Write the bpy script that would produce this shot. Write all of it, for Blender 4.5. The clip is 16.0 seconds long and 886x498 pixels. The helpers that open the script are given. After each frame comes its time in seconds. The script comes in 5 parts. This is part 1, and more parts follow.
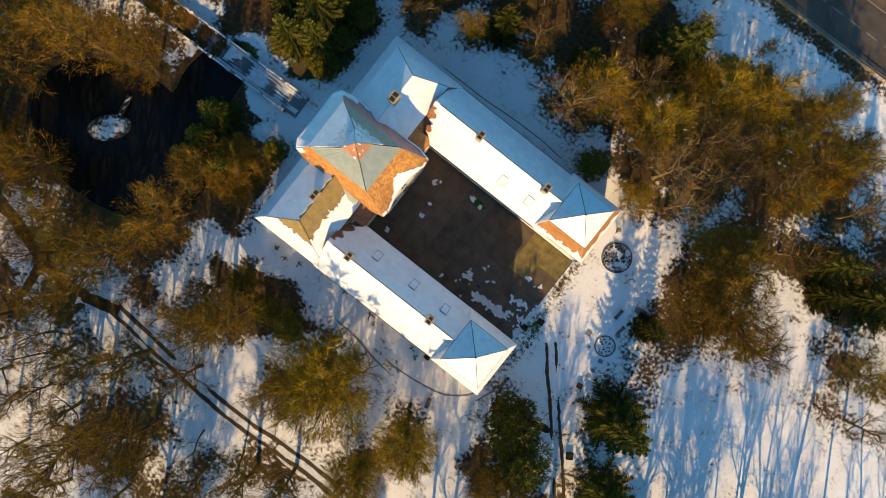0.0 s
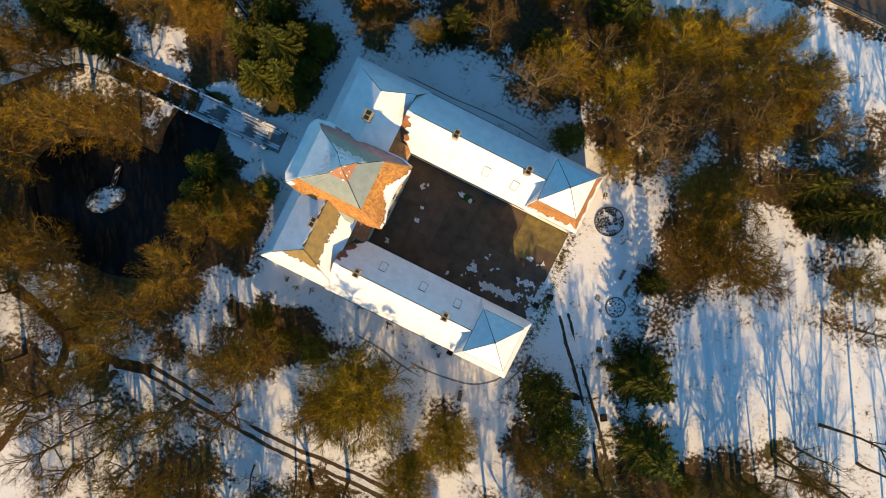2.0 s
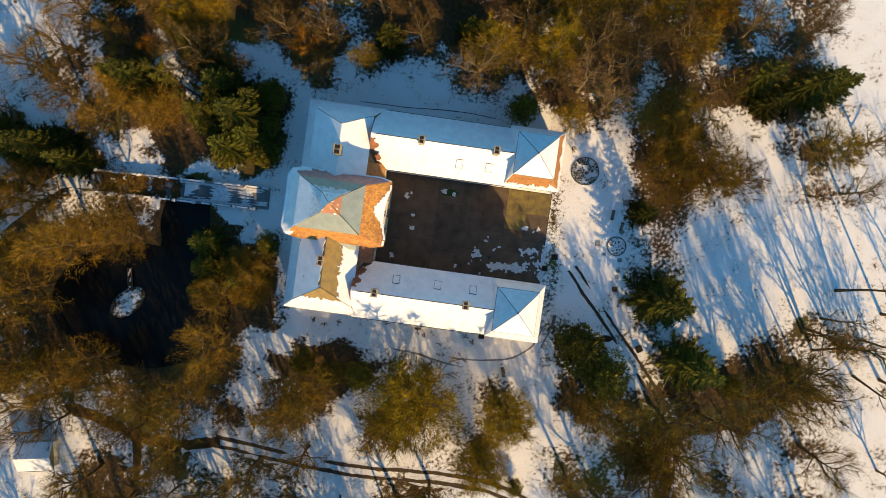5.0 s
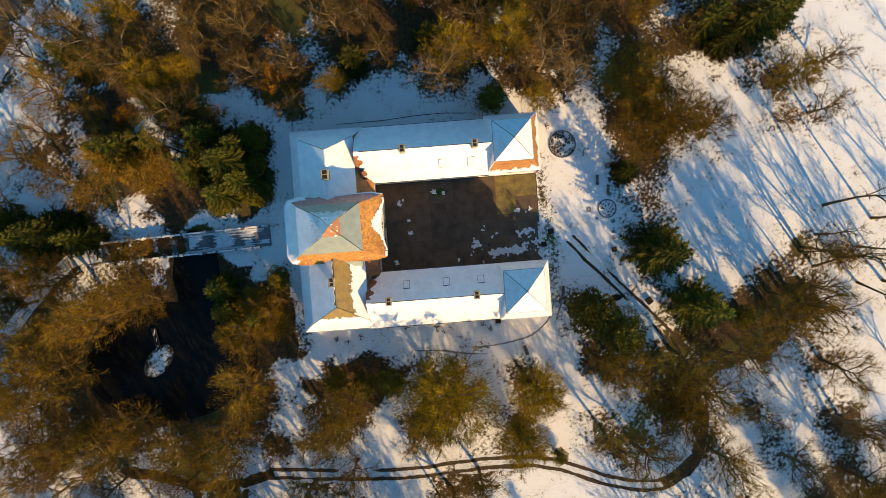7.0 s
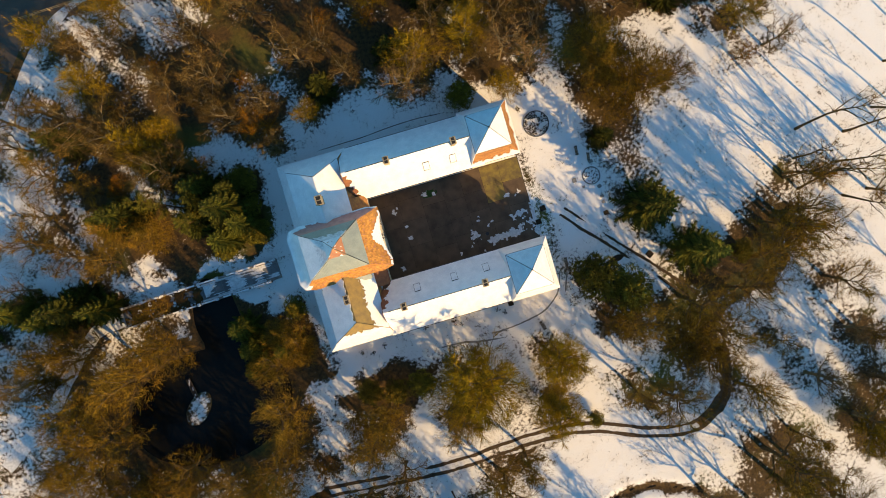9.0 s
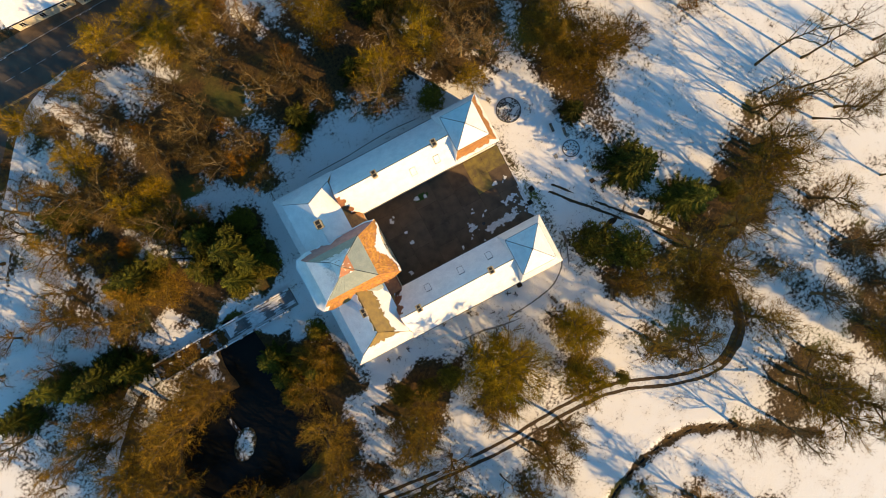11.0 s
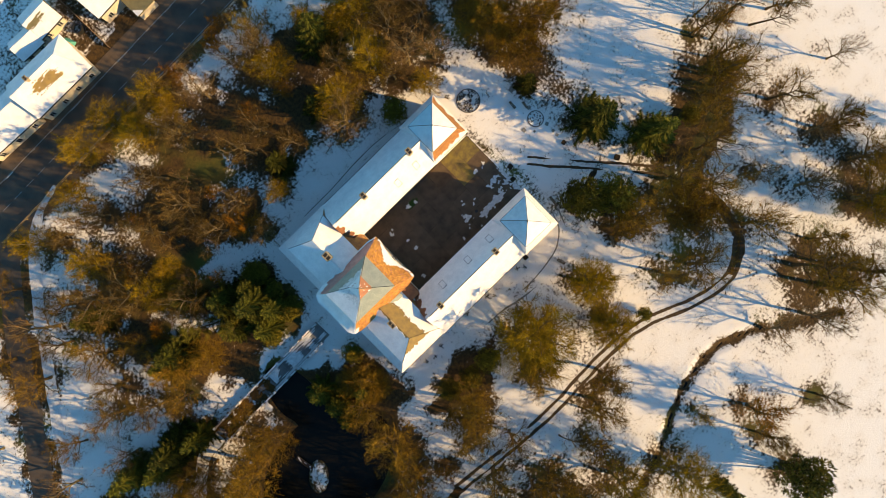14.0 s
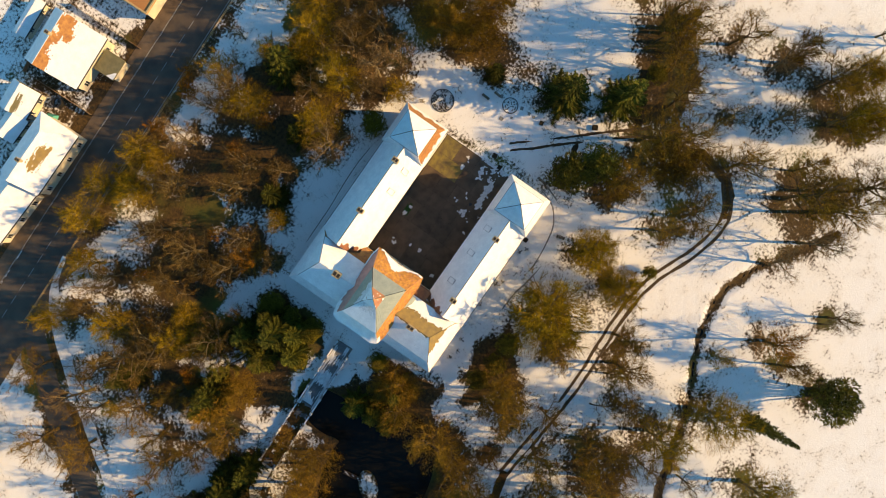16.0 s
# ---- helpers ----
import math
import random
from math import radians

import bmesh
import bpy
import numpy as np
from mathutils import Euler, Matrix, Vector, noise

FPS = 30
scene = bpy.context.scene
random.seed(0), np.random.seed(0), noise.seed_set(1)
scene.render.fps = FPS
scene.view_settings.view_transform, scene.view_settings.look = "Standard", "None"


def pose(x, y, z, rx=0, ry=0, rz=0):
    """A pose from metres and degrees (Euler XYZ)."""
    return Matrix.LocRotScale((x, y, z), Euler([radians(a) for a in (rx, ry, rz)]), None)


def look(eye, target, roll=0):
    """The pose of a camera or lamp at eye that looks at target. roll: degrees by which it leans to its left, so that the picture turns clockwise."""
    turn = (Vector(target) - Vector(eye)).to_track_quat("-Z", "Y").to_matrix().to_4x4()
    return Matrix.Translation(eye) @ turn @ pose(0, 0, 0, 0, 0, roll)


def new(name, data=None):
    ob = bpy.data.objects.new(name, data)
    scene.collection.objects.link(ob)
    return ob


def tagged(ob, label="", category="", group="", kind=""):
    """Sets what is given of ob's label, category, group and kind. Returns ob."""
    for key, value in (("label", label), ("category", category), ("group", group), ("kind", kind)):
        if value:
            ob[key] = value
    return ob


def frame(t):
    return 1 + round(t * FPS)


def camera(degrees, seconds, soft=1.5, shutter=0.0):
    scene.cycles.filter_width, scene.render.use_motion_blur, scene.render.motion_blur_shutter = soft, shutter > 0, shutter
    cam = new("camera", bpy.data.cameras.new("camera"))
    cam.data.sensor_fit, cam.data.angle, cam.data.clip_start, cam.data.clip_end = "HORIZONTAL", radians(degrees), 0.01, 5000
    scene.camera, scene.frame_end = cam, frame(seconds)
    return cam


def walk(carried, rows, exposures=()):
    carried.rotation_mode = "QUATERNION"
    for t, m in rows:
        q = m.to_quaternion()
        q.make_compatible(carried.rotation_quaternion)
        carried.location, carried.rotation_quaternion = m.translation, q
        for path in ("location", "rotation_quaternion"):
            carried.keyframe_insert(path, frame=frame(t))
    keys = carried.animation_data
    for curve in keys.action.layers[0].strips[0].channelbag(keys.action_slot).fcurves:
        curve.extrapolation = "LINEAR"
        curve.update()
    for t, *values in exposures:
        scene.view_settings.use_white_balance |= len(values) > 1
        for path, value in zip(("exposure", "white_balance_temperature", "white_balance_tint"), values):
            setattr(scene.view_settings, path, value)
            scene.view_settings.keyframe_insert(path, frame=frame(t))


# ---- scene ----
cam = camera(74.0, 16.0, soft=0.6)
PATH = [
    (0.0, (2.238, -3.328, 98.351, -0.853, -0.698, 36.537)),
    (1.0, (2.269, -3.231, 100.262, -0.853, -0.698, 30.711)),
    (2.0, (2.317, -3.177, 102.182, -0.853, -0.698, 24.706)),
    (3.0, (2.371, -3.159, 104.121, -0.853, -0.698, 18.582)),
    (4.0, (2.423, -3.167, 106.086, -0.853, -0.698, 12.396)),
    (5.0, (2.465, -3.194, 108.081, -0.853, -0.698, 6.195)),
    (6.0, (2.492, -3.232, 110.108, -0.853, -0.698, 0.018)),
    (7.0, (2.500, -3.277, 112.165, -0.853, -0.698, -6.101)),
    (8.0, (2.486, -3.321, 114.248, -0.853, -0.698, -12.137)),
    (9.0, (2.449, -3.359, 116.351, -0.853, -0.698, -18.073)),
    (10.0, (2.389, -3.388, 118.464, -0.853, -0.698, -23.898)),
    (11.0, (2.307, -3.404, 120.575, -0.853, -0.698, -29.608)),
    (12.0, (2.207, -3.404, 122.668, -0.853, -0.698, -35.209)),
    (13.0, (2.093, -3.384, 124.725, -0.853, -0.698, -40.710)),
    (14.0, (1.972, -3.345, 126.727, -0.853, -0.698, -46.133)),
    (15.0, (1.851, -3.283, 128.649, -0.853, -0.698, -51.502)),
    (16.0, (1.740, -3.200, 130.465, -0.853, -0.698, -56.852)),
]
walk(cam, [(t, pose(*p)) for t, p in PATH], [(0, 0.88, 5950, 11), (16, 0.95, 6450, 11)])
SUN, SKY = 4.7, 0.10
# ---- world, sun, exposure ----
world = bpy.data.worlds.new("winter_sky")
scene.world = world
world.use_nodes = True
wn = world.node_tree.nodes
sky = wn.new("ShaderNodeTexSky")
sky.sky_type = "NISHITA"
sky.sun_disc = False
sky.sun_elevation = radians(23)
sky.sun_rotation = radians(150)
sky.dust_density = 0.0
sky.ozone_density = 1.6
clear = wn.new("ShaderNodeMix")
clear.data_type, clear.blend_type = "RGBA", "MULTIPLY"
clear.inputs[0].default_value, clear.inputs[7].default_value = 1.0, (0.58, 1.0, 1.08, 1)
world.node_tree.links.new(sky.outputs["Color"], clear.inputs[6])
world.node_tree.links.new(clear.outputs[2], wn["Background"].inputs["Color"])
wn["Background"].inputs["Strength"].default_value = SKY
sun = new("sun", bpy.data.lights.new("sun", "SUN"))
sun.data.energy, sun.data.angle, sun.data.color = SUN, radians(0.6), (1.0, 0.665, 0.285)
sun.matrix_world = look((50 * 0.9205, -86.6 * 0.9205, 100 * 0.391), (0, 0, 0))


# ---- materials ----
def material(name, base, second, scale=3.0, rough=0.8, metal=0.0, bump=0.15, fine=25.0, vary=0.0, island=0.0, blend=0.5, gloss=0.5):
    """Two colours mixed by broad noise, fine grain over it, relief, and a shift of value from piece to piece."""
    m = bpy.data.materials.new(name)
    m.use_nodes = True
    n, l = m.node_tree.nodes, m.node_tree.links
    bsdf = n["Principled BSDF"]
    geo = n.new("ShaderNodeTexCoord")
    big, small = n.new("ShaderNodeTexNoise"), n.new("ShaderNodeTexNoise")
    big.inputs["Scale"].default_value, big.inputs["Detail"].default_value = scale, 6
    small.inputs["Scale"].default_value, small.inputs["Detail"].default_value = fine, 3
    ramp = n.new("ShaderNodeMapRange")
    ramp.inputs[1].default_value, ramp.inputs[2].default_value = blend - 0.18, blend + 0.18
    mix, mix2 = n.new("ShaderNodeMix"), n.new("ShaderNodeMix")
    mix.data_type = mix2.data_type = "RGBA"
    mix2.blend_type = "MULTIPLY"
    mix2.inputs[0].default_value = 1.0
    grain = n.new("ShaderNodeMapRange")
    grain.inputs[3].default_value, grain.inputs[4].default_value = 0.75, 1.2
    for tex in (big, small):
        l.new(geo.outputs["Object"], tex.inputs["Vector"])
    l.new(big.outputs["Fac"], ramp.inputs[0])
    l.new(ramp.outputs[0], mix.inputs[0])
    mix.inputs[6].default_value, mix.inputs[7].default_value = (*base, 1), (*second, 1)
    l.new(small.outputs["Fac"], grain.inputs[0])
    l.new(mix.outputs[2], mix2.inputs[6])
    l.new(grain.outputs[0], mix2.inputs[7])
    out = mix2.outputs[2]
    for amount, kind, socket in ((vary, "ShaderNodeObjectInfo", "Random"), (island, "ShaderNodeNewGeometry", "Random Per Island")):
        if amount:
            info, rng, mul = n.new(kind), n.new("ShaderNodeMapRange"), n.new("ShaderNodeMix")
            rng.inputs[3].default_value, rng.inputs[4].default_value = 1 - amount, 1 + amount
            mul.data_type, mul.blend_type = "RGBA", "MULTIPLY"
            mul.inputs[0].default_value = 1.0
            l.new(info.outputs[socket], rng.inputs[0])
            l.new(out, mul.inputs[6])
            l.new(rng.outputs[0], mul.inputs[7])
            out = mul.outputs[2]
    l.new(out, bsdf.inputs["Base Color"])
    bsdf.inputs["Roughness"].default_value, bsdf.inputs["Metallic"].default_value = rough, metal
    bsdf.inputs["Specular IOR Level"].default_value = gloss
    if bump:
        b = n.new("ShaderNodeBump")
        b.inputs["Strength"].default_value, b.inputs["Distance"].default_value = bump, 0.05
        l.new(small.outputs["Fac"], b.inputs["Height"])
        l.new(b.outputs["Normal"], bsdf.inputs["Normal"])
    return m


def ground_material():
    """Snow over leaf litter; the litter shows where the sheet's attribute and the noise let it."""
    m = bpy.data.materials.new("snowy_ground")
    m.use_nodes = True
    n, l = m.node_tree.nodes, m.node_tree.links
    bsdf = n["Principled BSDF"]
    geo = n.new("ShaderNodeTexCoord")
    cover = n.new("ShaderNodeAttribute")
    cover.attribute_name = "litter"
    noises = []
    for scale, detail in ((0.22, 5), (1.6, 6), (9.0, 5), (0.06, 4)):
        t = n.new("ShaderNodeTexNoise")
        t.inputs["Scale"].default_value, t.inputs["Detail"].default_value = scale, detail
        l.new(geo.outputs["Object"], t.inputs["Vector"])
        noises.append(t)

    def math_node(op, a, b):
        q = n.new("ShaderNodeMath")
        q.operation = op
        for k, v in enumerate((a, b)):
            if isinstance(v, (int, float)):
                q.inputs[k].default_value = v
            else:
                l.new(v, q.inputs[k])
        return q.outputs[0]

    mixed = math_node("ADD", math_node("MULTIPLY", noises[0].outputs[0], 0.45), math_node("ADD", math_node("MULTIPLY", noises[1].outputs[0], 0.5), math_node("MULTIPLY", noises[2].outputs[0], 0.45)))
    level = math_node("ADD", mixed, math_node("MULTIPLY", cover.outputs["Fac"], 0.33))
    bare = n.new("ShaderNodeMapRange")
    bare.inputs[1].default_value, bare.inputs[2].default_value = 0.785, 0.86
    l.new(level, bare.inputs[0])

    def colours(a, b, fac):
        q = n.new("ShaderNodeMix")
        q.data_type = "RGBA"
        for k, v in ((6, a), (7, b)):
            if isinstance(v, tuple):
                q.inputs[k].default_value = (*v, 1)
            else:
                l.new(v, q.inputs[k])
        l.new(fac, q.inputs[0])
        return q.outputs[2]

    spread = n.new("ShaderNodeMapRange")
    spread.inputs[1].default_value, spread.inputs[2].default_value = 0.38, 0.62
    l.new(noises[1].outputs[0], spread.inputs[0])
    leafy = n.new("ShaderNodeMapRange")
    leafy.inputs[1].default_value, leafy.inputs[2].default_value, leafy.inputs[4].default_value = 0.48, 0.62, 0.7
    l.new(noises[2].outputs[0], leafy.inputs[0])
    soil = colours((0.075, 0.045, 0.016), (0.022, 0.016, 0.010), spread.outputs[0])
    soil = colours(soil, (0.13, 0.075, 0.022), leafy.outputs[0])
    grass = n.new("ShaderNodeMapRange")
    grass.inputs[1].default_value, grass.inputs[2].default_value = 0.54, 0.68
    l.new(noises[3].outputs[0], grass.inputs[0])
    soil = colours(soil, (0.085, 0.09, 0.018), grass.outputs[0])
    snow = colours((0.86, 0.84, 0.81), (0.70, 0.68, 0.65), noises[2].outputs[0])
    thin = n.new("ShaderNodeMapRange")
    thin.inputs[1].default_value, thin.inputs[2].default_value, thin.inputs[4].default_value = 0.46, 0.72, 0.4
    l.new(noises[0].outputs[0], thin.inputs[0])
    snow = colours(snow, (0.66, 0.58, 0.48), thin.outputs[0])
    l.new(colours(snow, soil, bare.outputs[0]), bsdf.inputs["Base Color"])
    bsdf.inputs["Roughness"].default_value = 0.85
    bsdf.inputs["Specular IOR Level"].default_value = 0.15
    bump = n.new("ShaderNodeBump")
    bump.inputs["Strength"].default_value, bump.inputs["Distance"].default_value = 0.6, 0.2
    l.new(mixed, bump.inputs["Height"])
    l.new(bump.outputs["Normal"], bsdf.inputs["Normal"])
    return m


SNOW = material("snow", (0.82, 0.80, 0.78), (0.70, 0.69, 0.68), 0.8, 0.6, bump=0.25, fine=9)
OLDSNOW = material("old_snow", (0.74, 0.73, 0.72), (0.5, 0.5, 0.5), 2.5, 0.7, bump=0.4, fine=14)
# snow with the blue of shade mixed into its colour
SHADESNOW = material("shade_blue_snow", (0.50, 0.63, 0.68), (0.40, 0.53, 0.59), 0.9, 0.55, bump=0.15, fine=8)
GROUND = ground_material()
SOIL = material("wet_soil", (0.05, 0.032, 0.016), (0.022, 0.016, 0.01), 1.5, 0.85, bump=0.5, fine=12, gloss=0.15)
LITTER = material("leaf_litter", (0.10, 0.052, 0.014), (0.05, 0.028, 0.01), 1.8, 0.9, bump=0.5, fine=14, gloss=0.1)
ASPHALT = material("asphalt", (0.085, 0.062, 0.040), (0.046, 0.033, 0.023), 0.35, 0.75, bump=0.2, fine=30)
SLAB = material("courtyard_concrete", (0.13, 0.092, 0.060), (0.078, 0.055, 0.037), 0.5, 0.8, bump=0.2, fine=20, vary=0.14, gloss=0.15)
MOSSY = material("mossy_concrete", (0.19, 0.145, 0.03), (0.10, 0.07, 0.03), 0.9, 0.85, bump=0.3, fine=12)
WETSTONE = material("wet_flagstone", (0.17, 0.165, 0.16), (0.085, 0.08, 0.078), 0.7, 0.5, bump=0.2, fine=12, vary=0.25)
RUT = material("rutted_mud", (0.085, 0.055, 0.030), (0.04, 0.028, 0.017), 1.5, 0.85, bump=0.5, fine=12, gloss=0.15)
PAINT = material("road_paint", (0.30, 0.29, 0.27), (0.12, 0.115, 0.11), 3, 0.7)
TILE = material("terracotta_tile", (0.46, 0.20, 0.085), (0.30, 0.13, 0.075), 0.9, 0.75, bump=0.4, fine=6)
TILED = material("weathered_tile", (0.42, 0.20, 0.045), (0.25, 0.10, 0.035), 1.6, 0.8, bump=0.4, fine=8, vary=0.2)
REDTILE = material("dark_red_tile", (0.28, 0.11, 0.04), (0.16, 0.06, 0.03), 1.5, 0.8, bump=0.4, fine=7)
COPPER = material("grey_green_sheet", (0.34, 0.35, 0.29), (0.26, 0.28, 0.24), 0.7, 0.45, 0.3, bump=0.05, fine=6)
MOSSROOF = material("lichen_sheet", (0.28, 0.19, 0.05), (0.19, 0.13, 0.05), 1.1, 0.8, bump=0.2, fine=9)
PLASTER = material("cream_plaster", (0.62, 0.55, 0.40), (0.52, 0.45, 0.33), 0.5, 0.9, bump=0.1)
STONE = material("grey_stone", (0.26, 0.24, 0.21), (0.15, 0.14, 0.125), 1.5, 0.85, bump=0.3)
BRICKS = material("chimney_render", (0.42, 0.34, 0.2), (0.27, 0.2, 0.12), 2, 0.9, bump=0.3)
DARK = material("soot_dark", (0.015, 0.014, 0.013), (0.008, 0.008, 0.008), 2, 0.9)
METAL = material("dark_metal", (0.06, 0.06, 0.06), (0.035, 0.035, 0.035), 5, 0.45, 0.7, bump=0.05)
WOOD = material("weathered_wood", (0.22, 0.14, 0.07), (0.12, 0.08, 0.045), 4, 0.8, bump=0.3)
POSTWOOD = material("pale_post", (0.50, 0.36, 0.16), (0.36, 0.24, 0.1), 3, 0.8)
FRAME = material("white_frame", (0.7, 0.69, 0.66), (0.6, 0.59, 0.56), 3, 0.5, bump=0.02)
WATER = material("pond_water", (0.006, 0.006, 0.005), (0.010, 0.009, 0.006), 0.2, 0.15, bump=0.0, gloss=0.12)
GLASS = material("window_glass", (0.03, 0.035, 0.04), (0.02, 0.025, 0.03), 1, 0.08, bump=0.0)
TERRA = material("terracotta_deck", (0.42, 0.19, 0.05), (0.34, 0.15, 0.045), 0.6, 0.8)
OLIVE = material("olive_felt", (0.19, 0.16, 0.07), (0.13, 0.11, 0.05), 0.8, 0.85)
GRASS = material("wet_grass", (0.045, 0.085, 0.018), (0.02, 0.05, 0.014), 3, 0.9, bump=0.4, gloss=0.1)
TEAL = material("teal_tarpaulin", (0.05, 0.32, 0.26), (0.04, 0.22, 0.18), 1.5, 0.5)
BARK = material("bark", (0.13, 0.084, 0.034), (0.06, 0.04, 0.02), 2, 0.9, bump=0.5, gloss=0.15)
PALEBARK = material("pale_bark", (0.20, 0.15, 0.075), (0.10, 0.075, 0.04), 1.5, 0.9, bump=0.4, gloss=0.15)
TWIGS = {
    "brown": material("ochre_twigs", (0.20, 0.114, 0.010), (0.095, 0.055, 0.006), 0.6, 0.9, bump=0, vary=0.4, island=0.9, gloss=0.05),
    "umber": material("umber_twigs", (0.135, 0.082, 0.018), (0.065, 0.04, 0.012), 0.6, 0.9, bump=0, vary=0.4, island=0.85, gloss=0.05),
    "olive": material("olive_twigs", (0.25, 0.155, 0.006), (0.12, 0.08, 0.004), 0.6, 0.9, bump=0, vary=0.25, island=0.85, gloss=0.05),
    "grey": material("grey_twigs", (0.20, 0.12, 0.04), (0.12, 0.072, 0.025), 0.4, 0.9, bump=0, vary=0.25, island=0.6, gloss=0.05),
    "rust": material("rusty_twigs", (0.30, 0.13, 0.006), (0.18, 0.078, 0.005), 0.4, 0.9, bump=0, vary=0.25, island=0.6, gloss=0.05),
}
NEEDLE = material("spruce_needles", (0.085, 0.083, 0.008), (0.034, 0.036, 0.006), 0.5, 0.8, bump=0, vary=0.45, island=0.6, gloss=0.08)
YEW = material("yew_leaves", (0.18, 0.145, 0.013), (0.06, 0.054, 0.008), 0.5, 0.8, bump=0, vary=0.4, island=0.6, gloss=0.08)


# ---- mesh helpers ----
def mesh(name, verts, faces, mat):
    me = bpy.data.meshes.new(name)
    me.from_pydata([tuple(v) for v in verts], [], faces)
    me.materials.append(mat)
    me.update()
    return me


def part(name, bm, mat, parent=None, label=""):
    """One mesh object from a bmesh, or from mesh data, under a thing or part."""
    if isinstance(bm, bmesh.types.BMesh):
        me = bpy.data.meshes.new(name)
        bm.normal_update()
        bm.to_mesh(me)
        bm.free()
        me.materials.append(mat)
    else:
        me = bm
    ob = new(name, me)
    ob.parent = parent
    return tagged(ob, label) if label else ob


def box(x0, x1, y0, y1, z0, z1, bevel=0.0, bm=None):
    b = bmesh.new()
    bmesh.ops.create_cube(b, size=1)
    for v in b.verts:
        v.co = ((x0 + x1) / 2 + v.co.x * (x1 - x0), (y0 + y1) / 2 + v.co.y * (y1 - y0), (z0 + z1) / 2 + v.co.z * (z1 - z0))
    if bevel:
        bmesh.ops.bevel(b, geom=list(b.edges), offset=bevel, segments=1, affect="EDGES")
    if bm is None:
        return b
    me = bpy.data.meshes.new("joined")
    b.to_mesh(me)
    b.free()
    bm.from_mesh(me)
    bpy.data.meshes.remove(me)
    return bm


def hull(points):
    b = bmesh.new()
    for q in points:
        b.verts.new(q)
    r = bmesh.ops.convex_hull(b, input=list(b.verts))
    bmesh.ops.delete(b, geom=[g for g in r["geom_interior"] if isinstance(g, bmesh.types.BMVert)], context="VERTS")
    bmesh.ops.dissolve_limit(b, angle_limit=0.02, verts=list(b.verts), edges=list(b.edges))
    return b


def rect(x0, x1, y0, y1, z):
    return [(x0, y0, z), (x1, y0, z), (x1, y1, z), (x0, y1, z)]


def empty(name, m=None):
    ob = new(name)
    if m is not None:
        ob.matrix_world = m
    return ob


def sheet(at, nu, nv, keep, thick, mat, name, jitter=0.0, seed=0):
    """A ragged sheet: the cells of a grid on at(u, v) that keep(u, v) leaves, with a rim of the given thickness."""
    rng = random.Random(seed)
    top = {}
    faces, verts = [], []
    cells = {(i, j) for i in range(nu) for j in range(nv) if keep((i + 0.5) / nu, (j + 0.5) / nv)}

    def vert(i, j):
        if (i, j) not in top:
            u, v = i / nu, j / nv
            inside = 0 < i < nu and 0 < j < nv
            u += rng.uniform(-jitter, jitter) / nu * inside
            v += rng.uniform(-jitter, jitter) / nv * inside
            p = Vector(at(u, v))
            e = 1e-3
            nrm = (Vector(at(u + e, v)) - p).cross(Vector(at(u, v + e)) - p).normalized()
            if nrm.z < 0:
                nrm = -nrm
            top[i, j] = len(verts)
            verts.append(p + nrm * thick * rng.uniform(0.97, 1.03))
            verts.append(p + nrm * 0.004)
        return top[i, j]

    for i, j in sorted(cells):
        q = [vert(i, j), vert(i + 1, j), vert(i + 1, j + 1), vert(i, j + 1)]
        faces.append(q)
        for (a, b), nb in (((0, 1), (i, j - 1)), ((1, 2), (i + 1, j)), ((2, 3), (i, j + 1)), ((3, 0), (i - 1, j))):
            if nb not in cells:
                faces.append([q[b], q[a], q[a] + 1, q[b] + 1])
    me = mesh(name, verts, faces, mat)
    up = sum(f.normal.z for f in me.polygons if len(f.vertices) == 4)
    if up < 0:
        me.flip_normals()
    return me


def bilinear(a, b, c, d):
    a, b, c, d = (Vector(q) for q in (a, b, c, d))
    return lambda u, v: (a * (1 - u) + b * u) * (1 - v) + (d * (1 - u) + c * u) * v


def nz(x, y, s, k=0.0):
    return noise.noise(Vector((x * s, y * s, k)))


def tube(verts, faces, path, radii, sides):
    """Appends a tapered tube along a path."""
    base = len(verts)
    for k, p in enumerate(path):
        d = (path[min(k + 1, len(path) - 1)] - path[max(k - 1, 0)]).normalized()
        a = d.orthogonal().normalized()
        b = d.cross(a)
        for s in range(sides):
            t = 2 * math.pi * s / sides
            verts.append(p + (a * math.cos(t) + b * math.sin(t)) * radii[k])
    for k in range(len(path) - 1):
        for s in range(sides):
            i, j = base + k * sides + s, base + k * sides + (s + 1) % sides
            faces.append((i, j, j + sides, i + sides))


# ---- plan of trees: x, y, crown radius ----
BROWN_A = [
    (-78.7, 43.9, 4.7), (-76.3, -37.9, 4.9), (-76.3, 35.8, 4.7), (-73.7, -6.7, 4.0), (-72.9, -14.7, 5.0), (-72.2, -33.9, 5.5),
    (-71.1, -24.9, 6.0), (-69.7, 19.2, 5.3), (-69.0, -1.1, 4.0), (-67.4, 37.8, 4.0), (-67.0, -13.6, 5.6), (-66.6, -31.8, 5.3),
    (-66.4, 53.1, 4.9), (-66.4, -18.4, 7.8), (-65.5, 23.5, 4.0), (-62.7, -38.3, 4.0), (-62.6, 14.2, 4.5), (-62.3, 29.5, 5.3),
    (-61.1, 42.8, 4.7), (-60.6, -30.0, 3.8), (-60.2, -34.2, 5.5), (-58.5, -10.2, 5.8), (-57.9, 11.7, 4.0), (-55.2, -57.3, 5.5),
]
